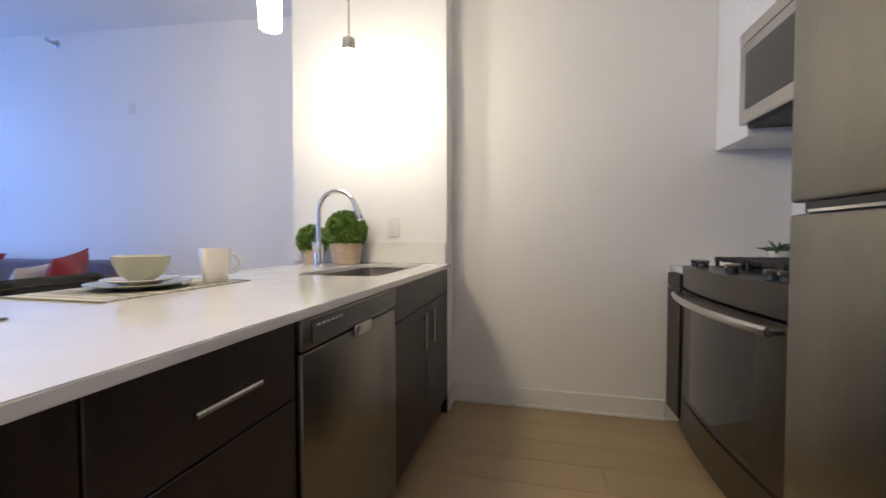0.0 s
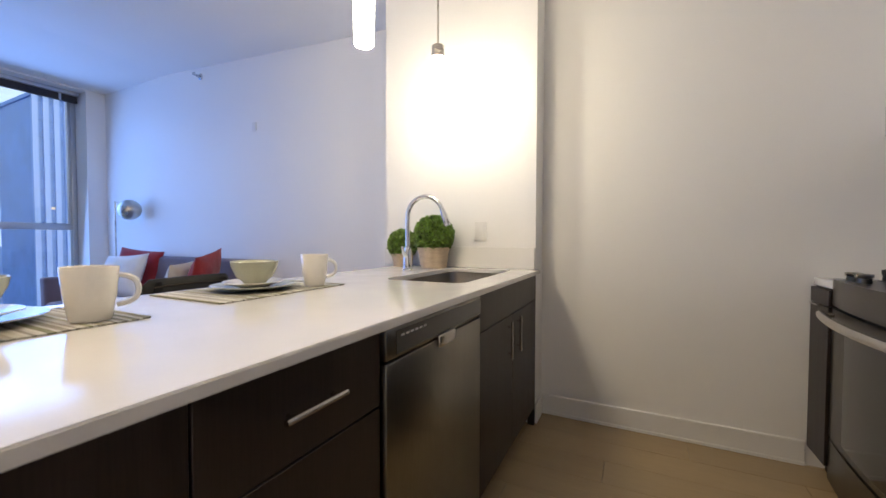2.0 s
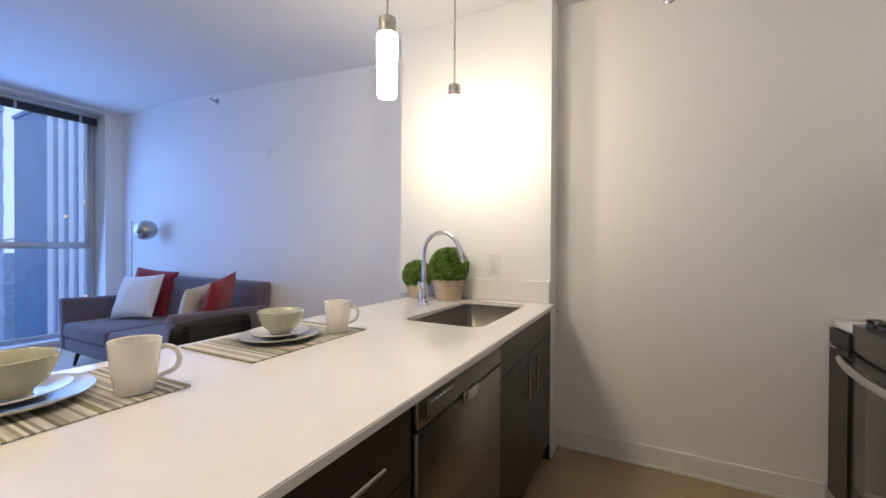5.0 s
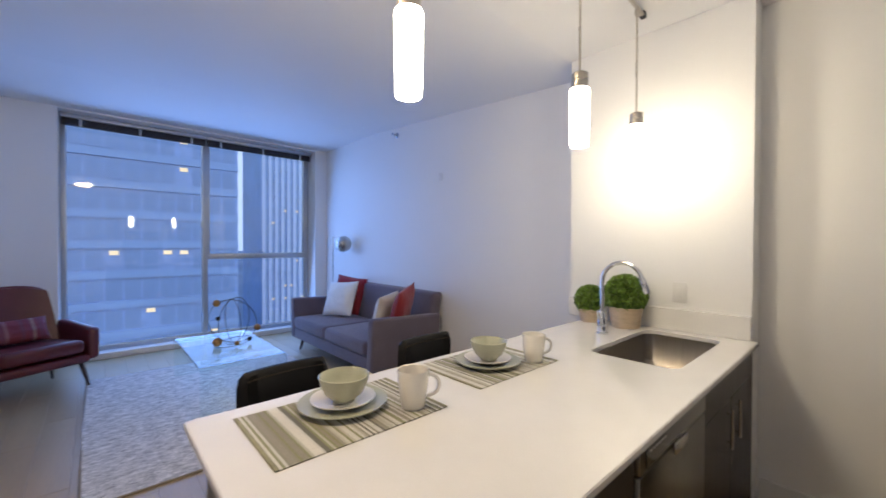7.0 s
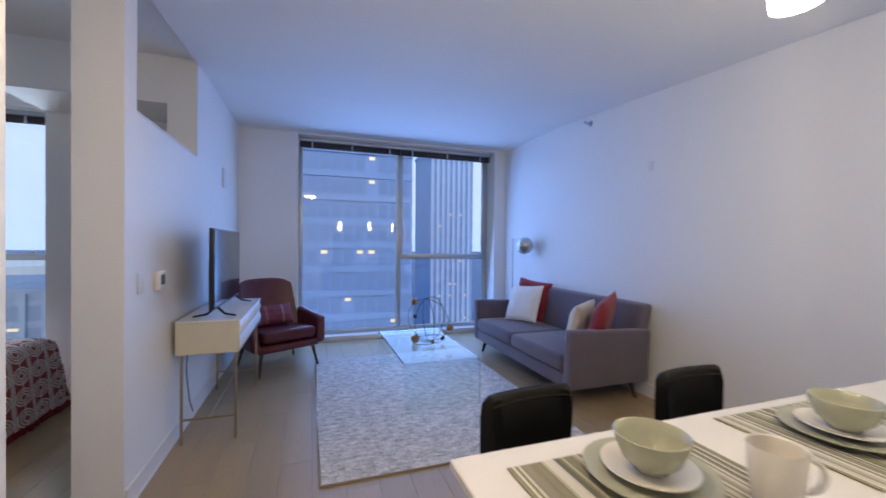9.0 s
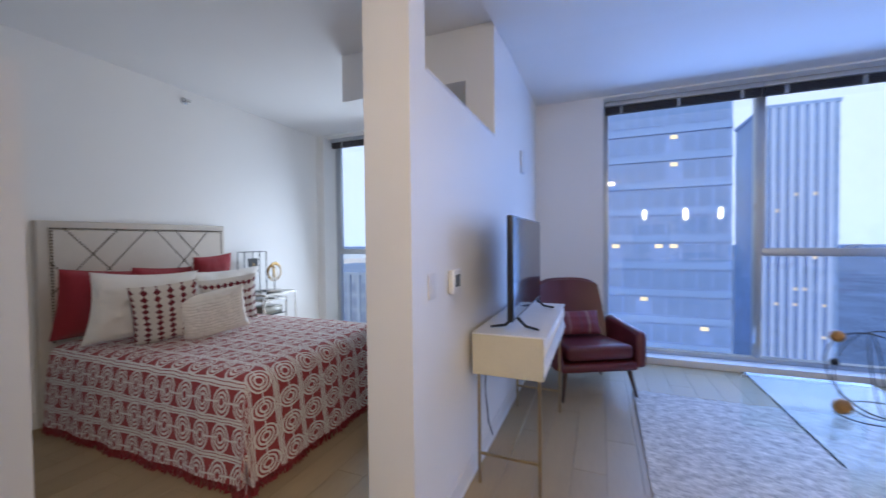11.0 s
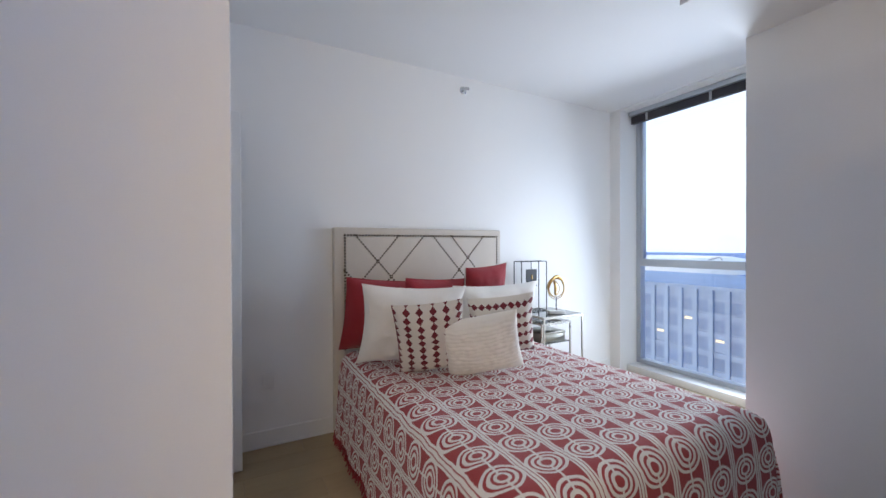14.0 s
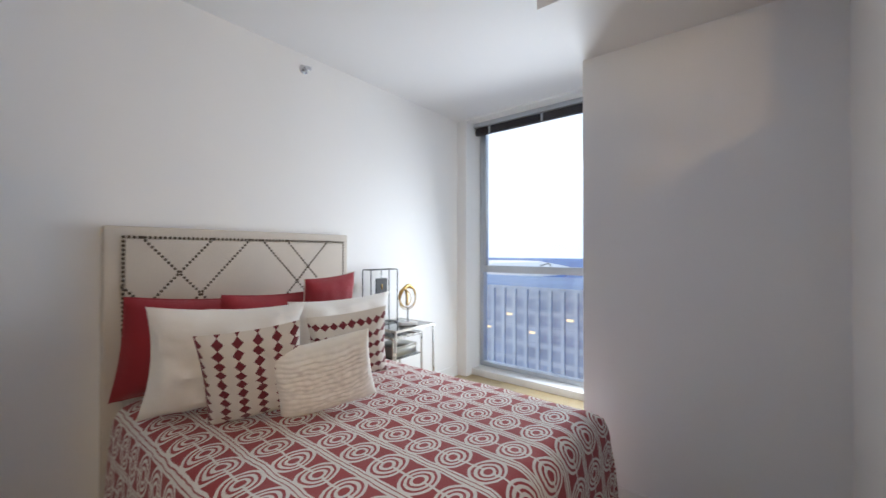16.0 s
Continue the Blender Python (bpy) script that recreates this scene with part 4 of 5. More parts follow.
def bar_stool(x, y, turn):
    s = thing("bar_stool", pose(x, y, 0, 0, 0, turn), "black leather counter stool with a low curved nailhead back", "stool", "stools at the counter")
    seat = bm_box(-0.20, 0.20, -0.20, 0.20, 0.60, 0.68, 0.035, 4)
    part("seat", seat, BLACK_LEATHER, s)
    # curved back shell behind the seat (towards -x)
    bm = bmesh.new()
    n = 20
    rings = []
    for k in range(n + 1):
        a = radians(-62 + 124 * k / n)
        f = abs(2 * k / n - 1)
        zt = 0.935 - 0.05 * max(0, (f - 0.80) / 0.20) ** 2.2
        ring = []
        for r, z in ((0.215, 0.63), (0.255, 0.63), (0.262, (0.63 + zt) / 2), (0.255, zt - 0.012), (0.243, zt), (0.228, zt), (0.216, zt - 0.012), (0.212, (0.63 + zt) / 2)):
            rx = r * 0.86 + 0.02 * (z - 0.63)
            ring.append(bm.verts.new((-rx * (0.72 + 0.28 * math.cos(a)), r * (0.76 + 0.10 * (z - 0.63) / 0.34) * math.sin(a), z)))
        rings.append(ring)
    for a, b in zip(rings, rings[1:]):
        for i in range(8):
            bm.faces.new((a[i], a[(i + 1) % 8], b[(i + 1) % 8], b[i]))
    bm.faces.new(rings[0])
    bm.faces.new(rings[-1])
    bmesh.ops.recalc_face_normals(bm, faces=bm.faces[:])
    back = part("backrest", bm, BLACK_LEATHER, s)
    nb = bmesh.new()
    for k in range(1, 30):
        a = radians(-60 + 120 * k / 30)
        bm_ball(0.003, -0.189 * (0.72 + 0.28 * math.cos(a)), 0.182 * math.sin(a), 0.905, u=8, v=6, bm=nb)
    tagged(part("nailhead_trim", nb, BRASS_NAIL, back), "row of small dark nailheads", kind="stuff")
    for dx in (-0.16, 0.16):
        for dy in (-0.16, 0.16):
            part("leg", bm_tube([(dx, dy, 0.61), (dx * 1.25, dy * 1.25, 0.0)], [0.018, 0.012], 10), BLACK_METAL, s)
    for dy in (-0.185, 0.185):
        part("stretcher", bm_tube([(-0.18, dy, 0.24), (0.18, dy, 0.24)], 0.008, 8), BLACK_METAL, s)


bar_stool(-0.105, 1.73, 4)
bar_stool(-0.105, 2.455, 2)


# ---- living room ----
def cushion(name, w, h, t, m, material, label, category="pillow", group="", seed=0, ears=0.03, wrinkle=0.006, piping=None, gathers=0.0):
    """A loose pillow: its lower edge at the pose's origin, leaning as the pose turns it."""
    p = thing(name, m, label, category, group)
    part("cover", bm_cushion(w, h, t, 72 if gathers else 22, wrinkle, ears, seed, gathers), material, p)
    if piping:
        loop = []
        for k in range(48):
            s = k / 12 % 1
            a, b = ((2 * s - 1, -1), (1, 2 * s - 1), (1 - 2 * s, 1), (-1, 1 - 2 * s))[k // 12]
            loop.append((a * w / 2 * (1 - ears * 2 * (1 - b * b) * abs(a)), 0, h / 2 + b * h / 2 * (1 - ears * 2 * (1 - a * a) * abs(b))))
        part("piping", bm_tube(loop, 0.004, 6, closed=True), piping, p)
    return p


def sofa():
    s = thing("sofa", pose(-2.93, 3.56, 0), "grey upholstered three-seat sofa with slim track arms", "sofa")
    w, d = 1.02, 0.46
    part("base", bm_box(-w + 0.01, w - 0.01, -d + 0.02, d - 0.03, 0.17, 0.305, 0.02, 3), SOFA, s)
    for x0, x1 in ((-w + 0.115, -0.003), (0.003, w - 0.115)):
        bm = bm_box(x0, x1, -d - 0.005, d - 0.20, 0.307, 0.455, 0.045, 5)
        for v in bm.verts:
            if v.co.z > 0.40:
                v.co.z += 0.014 * (1 - ((v.co.x - (x0 + x1) / 2) / ((x1 - x0) / 2)) ** 2)
        part("seat_cushion", bm, SOFA, s)
    for sx in (-1, 1):
        bm = bm_box(-0.055, 0.055, -d + 0.01, d - 0.04, 0.175, 0.66, 0.028, 4)
        for v in bm.verts:
            v.co.x += sx * (w - 0.058 + 0.035 * max(0, v.co.z - 0.3) / 0.36)
            v.co.z += 0.035 * (v.co.y < 0) * (v.co.z > 0.5)
        part("arm", bm, SOFA, s)
    bm = bm_box(-w + 0.03, w - 0.03, -0.075, 0.075, 0.30, 0.885, 0.035, 4)
    for v in bm.verts:
        v.co.y += d - 0.13 + 0.10 * (v.co.z - 0.3) / 0.58
    back = part("backrest", bm, SOFA, s)
    for k in range(5):
        x = -0.72 + 0.36 * k
        part("tuft_button", bm_ball(0.014, x, d - 0.135, 0.66, (1, 0.5, 1), 12, 8), SOFA, back)
    for sx in (-1, 1):
        for sy in (-1, 1):
            leg = bm_tube([(sx * 0.88, sy * 0.33, 0.185), (sx * 0.93, sy * 0.36 - 0.0, 0.0)], [0.026, 0.014], 12)
            part("leg", leg, WALNUT, s, "tapered dark wooden leg")


sofa()
cushion("throw_pillow", 0.50, 0.52, 0.15, pose(-3.60, 3.70, 0.465, -17, 6, 24), RED_CLOTH, "deep red woven pillow with corded edge on the sofa", group="sofa pillows", seed=1, piping=RED_CLOTH)
cushion("throw_pillow", 0.50, 0.48, 0.16, pose(-3.42, 3.50, 0.475, -24, -4, 20), WHITE_CLOTH, "plain white cotton pillow on the sofa", group="sofa pillows", seed=2)
cushion("throw_pillow", 0.44, 0.42, 0.15, pose(-2.37, 3.52, 0.475, -16, 4, -62), IVORY_CLOTH, "ivory pillow leaning against a red one", group="sofa pillows", seed=3)
cushion("throw_pillow", 0.48, 0.52, 0.16, pose(-2.17, 3.58, 0.47, -17, 8, -56), RED_CLOTH, "deep red woven pillow against the sofa arm", group="sofa pillows", seed=4, piping=RED_CLOTH)


def floor_lamp():
    l = thing("floor_lamp", pose(-4.38, 3.93, 0), "slim steel floor lamp with a round metal globe shade", "floor lamp")
    part("base", bm_lathe([(0.0, 0.0), (0.125, 0.0), (0.125, 0.012), (0.02, 0.02), (0.0, 0.02)], 32), NICKEL, l)
    part("pole", bm_cyl(0.009, 0.009, 0.018, 1.545, seg=12), NICKEL, l)
    part("arm", bm_tube([(0, 0, 1.53), (0.16, -0.01, 1.53), (0.335, -0.02, 1.53)], 0.006, 8), NICKEL, l)
    shade = bmesh.new()
    prof = [(0.02, 0.115)]
    for k in range(12):
        a = radians(80 - 14 * k)
        prof.append((0.122 * math.cos(a), 0.118 * math.sin(a)))
    prof += [(r - 0.004, z) for r, z in prof[::-1][:-1]]
    bm_lathe(prof, 32, bm=shade)
    bmesh.ops.rotate(shade, verts=shade.verts[:], matrix=Matrix.Rotation(radians(52), 3, "X") @ Matrix.Rotation(radians(-12), 3, "Y"))
    bmesh.ops.translate(shade, verts=shade.verts[:], vec=(0.40, -0.03, 1.425))
    head = part("shade", shade, NICKEL, l, "round brushed metal globe shade")
    part("bulb", bm_ball(0.032, 0.405, -0.065, 1.41), mat("amber_bulb", (0.75, 0.45, 0.12), 0.15, bump=0.0), head)


floor_lamp()


def rug():
    x0, x1, y0, y1 = -4.06, -1.50, 1.075, 2.97
    r = thing("area_rug", pose(0, 0, 0), "grey and cream textured wool rug under the glass table", "rug")
    bm = bmesh.new()
    bmesh.ops.create_grid(bm, x_segments=150, y_segments=110, size=0.5, matrix=Matrix.LocRotScale(((x0 + x1) / 2, (y0 + y1) / 2, 0.014), None, (x1 - x0, y1 - y0, 1)))
    for v in bm.verts:
        v.co.z += 0.006 * noise.noise(Vector((v.co.x * 22, v.co.y * 42, 0))) + 0.003 * noise.noise(Vector((v.co.x * 60, v.co.y * 60, 3)))
        if abs(v.co.y - y0) < 0.02:
            v.co.y += 0.008 * math.sin(v.co.x * 3)
    part("woven_field", bm, RUG, r)
    edge = [(x0, y0, 0.007), (x1, y0, 0.007), (x1, y1, 0.007), (x0, y1, 0.007)]
    loop = []
    for a, b in zip(edge, edge[1:] + edge[:1]):
        loop += [tuple(Vector(a).lerp(Vector(b), t / 16)) for t in range(16)]
    part("binding", bm_tube(loop, 0.0075, 6, closed=True), RUG_EDGE, r)


rug()


def glass_table():
    t = thing("coffee_table", pose(0, 0, 0), "bent clear glass waterfall coffee table", "coffee table")
    x0, x1, y0, y1, h, th = -3.62, -2.27, 1.76, 2.44, 0.425, 0.013
    bm = bmesh.new()
    prof = []
    r = 0.07
    for k in range(2):
        prof.append((x0, 0.004 + (h - r - 0.004) * k))
    for k in range(1, 9):
        a = radians(180 - 90 * k / 8)
        prof.append((x0 + r + r * math.cos(a), h - r + r * math.sin(a)))
    for k in range(9):
        a = radians(90 - 90 * k / 8)
        prof.append((x1 - r + r * math.cos(a), h - r + r * math.sin(a)))
    prof.append((x1, 0.004))
    inner = []
    for i, (x, z) in enumerate(prof):
        a, b = Vector(prof[max(0, i - 1)]), Vector(prof[min(len(prof) - 1, i + 1)])
        d = (b - a).normalized()
        inner.append((x + d.y * th, z - d.x * th))
    ring = [[bm.verts.new((x, y, z)) for x, z in prof + inner[::-1]] for y in (y0, y1)]
    n = len(ring[0])
    for i in range(n):
        bm.faces.new((ring[0][i], ring[0][(i + 1) % n], ring[1][(i + 1) % n], ring[1][i]))
    m = len(prof)
    for rg in ring:
        for i in range(m - 1):
            bm.faces.new((rg[i], rg[i + 1], rg[n - 2 - i], rg[n - 1 - i]))
    bmesh.ops.recalc_face_normals(bm, faces=bm.faces[:])
    top = part("glass_sheet", bm, TABLE_GLASS, t)
    top.visible_shadow = False


glass_table()


def orbit_sculpture():
    o = thing("orbit_sculpture", pose(-2.93, 2.16, 0.4275) @ Matrix.Scale(1.18, 4), "black wire orbit sculpture with amber wooden balls on glass table", "sculpture")
    c = Vector((0.0, 0.0, 0.198))
    for k, (rx, rz, r) in enumerate(((75, 20, 0.195), (60, 100, 0.190), (82, 150, 0.185))):
        rot = Euler((radians(rx), 0, radians(rz))).to_matrix()
        part("wire_ring", bm_tube([c + rot @ Vector((r * math.cos(a), r * math.sin(a), 0)) for a in np.linspace(0, 2 * math.pi, 40, endpoint=False)], 0.0028, 6, closed=True), BLACK_METAL, o)
    base = Euler((radians(8), 0, 0)).to_matrix()
    part("wire_ring", bm_tube([Vector((0, 0, 0.022)) + base @ Vector((0.14 * math.cos(a), 0.14 * math.sin(a), 0)) for a in np.linspace(0, 2 * math.pi, 40, endpoint=False)], 0.0028, 6, closed=True), BLACK_METAL, o)
    for x, y, z, r, mt in ((0.0, -0.12, 0.036, 0.036, BALL_WOOD), (-0.07, -0.11, 0.345, 0.029, BALL_WOOD), (0.11, 0.155, 0.14, 0.028, BALL_WOOD), (0.11, 0.0, 0.030, 0.019, BALL_WOOD), (0.04, 0.115, 0.032, 0.017, BLACK_METAL), (-0.16, -0.08, 0.20, 0.018, BLACK_METAL)):
        part("ball", bm_ball(r, x, y, z), mt, o)


orbit_sculpture()


def armchair():
    a = thing("armchair", pose(-4.02, 0.66, 0, 0, 0, -62), "oxblood red leather mid-century armchair on tapered dark legs", "armchair")
    # local: front is +y; width along x
    bm = bm_box(-0.30, 0.30, -0.27, 0.335, 0.325, 0.455, 0.045, 5)
    for v in bm.verts:
        v.co.z += 0.02 * (v.co.y / 0.33) + 0.012 * (v.co.z > 0.4) * (1 - (v.co.x / 0.30) ** 2)
    part("seat_cushion", bm, OXBLOOD, a)
    part("seat_frame", bm_box(-0.345, 0.345, -0.31, 0.33, 0.245, 0.324, 0.03, 4), OXBLOOD, a)
    bm = bmesh.new()
    rows = []
    n, m = 14, 10
    for j in range(m + 1):
        t = j / m
        z = 0.30 + 0.69 * t
        half = 0.345 - 0.035 * t ** 2
        row_f, row_b = [], []
        for i in range(n + 1):
            s = 2 * i / n - 1
            top = z - 0.055 * (t > 0.9) * abs(s) ** 4
            y = -0.24 - 0.21 * t + 0.07 * s * s
            row_f.append((s * half, y + 0.035, top))
            row_b.append((s * half, y - 0.055 + 0.025 * t, top))
        rows.append((row_f, row_b))
    fv = [[bm.verts.new(p) for p in r[0]] for r in rows]
    bv = [[bm.verts.new(p) for p in r[1]] for r in rows]
    for j in range(m):
        for i in range(n):
            bm.faces.new((fv[j][i], fv[j][i + 1], fv[j + 1][i + 1], fv[j + 1][i]))
            bm.faces.new((bv[j][i], bv[j + 1][i], bv[j + 1][i + 1], bv[j][i + 1]))
    for j in range(m):
        bm.faces.new((fv[j][0], fv[j + 1][0], bv[j + 1][0], bv[j][0]))
        bm.faces.new((fv[j][n], bv[j][n], bv[j + 1][n], fv[j + 1][n]))
    for i in range(n):
        bm.faces.new((fv[m][i], fv[m][i + 1], bv[m][i + 1], bv[m][i]))
        bm.faces.new((fv[0][i], bv[0][i], bv[0][i + 1], fv[0][i + 1]))
    bmesh.ops.recalc_face_normals(bm, faces=bm.faces[:])
    sharp = [e for e in bm.edges if e.calc_face_angle(0) > 1.0]
    bmesh.ops.bevel(bm, geom=sharp, offset=0.02, segments=3, affect="EDGES")
    part("backrest", bm, OXBLOOD, a)
    for sx in (-1, 1):
        bm = bm_box(-0.048, 0.048, -0.28, 0.345, 0.27, 0.60, 0.04, 5)
        for v in bm.verts:
            f = (v.co.z - 0.27) / 0.33
            v.co.x += sx * (0.365 + 0.035 * f)
            v.co.y -= 0.05 * f * (v.co.y > 0)
            v.co.z += 0.03 * (v.co.z > 0.5) * (-v.co.y / 0.3)
        part("arm", bm, OXBLOOD, a)
        for y0, y1 in ((0.26, 0.31), (-0.25, -0.31)):
            part("leg", bm_tube([(sx * 0.29, y0, 0.25), (sx * 0.335, y1, 0.0)], [0.022, 0.011], 12), WALNUT, a, "tapered dark wooden leg")


armchair()
cushion("lumbar_pillow", 0.46, 0.24, 0.13, pose(-4.08, 0.62, 0.475, -26, 0, -62 + 180) @ pose(0, 0, 0), LUMBAR, "striped pink and grey lumbar pillow on the armchair", seed=6)


def console():
    c = thing("console_table", pose(0, 0, 0), "cream lacquer console with faceted drawers and brass legs", "console table")
    x0, x1, y0, y1, z0, z1 = -3.42, -2.27, 0.135, 0.53, 0.635, 0.862
    part("body", bm_box(x0, x1, y0, y1, z0, z1, 0.002, 1), CREAM_LACQUER, c)
    part("top", bm_box(x0 - 0.002, x1 + 0.002, y0 - 0.002, y1 + 0.014, z1 + 0.0005, z1 + 0.009, 0.002, 1), CABINET_WHITE, c, "glossy white top")
    n = 3
    step = (x1 - x0) / n
    for k in range(n):
        a, b = x0 + step * k + 0.003, x0 + step * (k + 1) - 0.003
        bm = bmesh.new()
        cols = 6
        for i in range(cols):
            for j in range(2):
                xa, xb = a + (b - a) * i / cols, a + (b - a) * (i + 1) / cols
                za, zb = z0 + 0.004 + (z1 - z0 - 0.008) * j / 2, z0 + 0.004 + (z1 - z0 - 0.008) * (j + 1) / 2
                q = [bm.verts.new((x, y1 + 0.001, z)) for x, z in ((xa, za), (xb, za), (xb, zb), (xa, zb))]
                apex = bm.verts.new(((xa + xb) / 2 + (0.02 if j else -0.02), y1 + 0.017, (za + zb) / 2))
                for e in range(4):
                    bm.faces.new((q[e], q[(e + 1) % 4], apex))
        bmesh.ops.remove_doubles(bm, verts=bm.verts[:], dist=0.0005)
        bmesh.ops.recalc_face_normals(bm, faces=bm.faces[:])
        part("drawer_front", bm, CABINET_WHITE, c, "faceted white drawer front", rounded=False)
    for lx in (x0 + 0.03, x1 - 0.03):
        for ly in (y0 + 0.03, y1 - 0.025):
            part("leg", bm_box(lx - 0.008, lx + 0.008, ly - 0.008, ly + 0.008, 0.0, z0 - 0.0005, 0.001, 1), BRASS, c)
        part("stretcher", bm_box(lx - 0.006, lx + 0.006, y0 + 0.039, y1 - 0.034, 0.165, 0.179, 0.001, 1), BRASS, c)
    part("stretcher", bm_box(x0 + 0.037, x1 - 0.037, y0 + 0.19, y0 + 0.202, 0.166, 0.178, 0.001, 1), BRASS, c)


console()


def television():
    t = thing("television", pose(-2.80, 0.36, 0.872), "black flat-screen television on two splayed feet", "television")
    part("bezel", bm_box(-0.51, 0.51, -0.028, 0.004, 0.065, 0.655, 0.005), BLACK_PLASTIC, t)
    part("screen", bm_box(-0.50, 0.50, 0.0045, 0.008, 0.082, 0.645, 0.001, 1), SCREEN, t)
    part("rear_housing", bm_box(-0.36, 0.36, -0.065, -0.0285, 0.10, 0.42, 0.012), BLACK_PLASTIC, t)
    for sx in (-1, 1):
        bm = bm_tube([(sx * 0.36, -0.01, 0.075), (sx * 0.375, 0.05, 0.02), (sx * 0.385, 0.125, 0.007)], [0.010, 0.009, 0.007], 8)
        bm_tube([(sx * 0.36, -0.01, 0.075), (sx * 0.375, -0.07, 0.02), (sx * 0.385, -0.155, 0.007)], [0.010, 0.009, 0.007], 8, bm=bm)
        part("foot", bm, BLACK_PLASTIC, t)


television()
cord = bm_tube([(-2.55, 0.14, 0.63), (-2.56, 0.125, 0.45), (-2.62, 0.13, 0.20), (-2.70, 0.135, 0.08)], 0.004, 6)
tagged(part("power_cord", cord, BLACK_PLASTIC), "thin black power cord hanging behind the console", "cord")


def thermostat():
    t = thing("thermostat", pose(-2.06, 0.1, 1.18, 0, 0, 180), "white wall thermostat with a grey display", "thermostat")
    part("housing", bm_box(-0.06, 0.06, -0.03, -0.0005, -0.06, 0.06, 0.006), WHITE_PLASTIC, t)
    part("display", bm_box(-0.038, 0.028, -0.032, -0.0302, -0.026, 0.036, 0.001, 1), LCD, t)


thermostat()
sp = thing("wall_vent", pose(-3.95, 0.1, 2.135, 0, 0, 180), "small white wall-mounted alarm panel", "alarm panel")
part("cover", bm_box(-0.06, 0.06, -0.022, -0.0005, -0.105, 0.105, 0.005), WHITE_PLASTIC, sp)


# ---- bedroom ----
def headboard_nails():
    """Positions of the nailheads on the headboard's face: a border and slanted crossing lines."""
    w, top, low = 1.54, 1.515, 0.62
    pts = []

    def line(u0, z0, u1, z1, gap=0.0235):
        n = max(2, int(math.hypot(u1 - u0, z1 - z0) / gap))
        for k in range(n + 1):
            u, z = u0 + (u1 - u0) * k / n, z0 + (z1 - z0) * k / n
            if 0.075 < u < w - 0.035 and low < z < top + 0.001:
                pts.append((u, z))

    line(0.08, low, 0.08, top)
    line(w - 0.045, low, w - 0.045, top)
    line(0.08, top, w - 0.045, top)
    slope = 0.88
    for u, s in ((0.16, 1), (0.52, -1), (0.745, -1), (0.83, 1), (1.01, 1), (1.345, -1), (-0.16, 1)):
        line(u, top, u + s * slope * (top - low), low)
    return pts


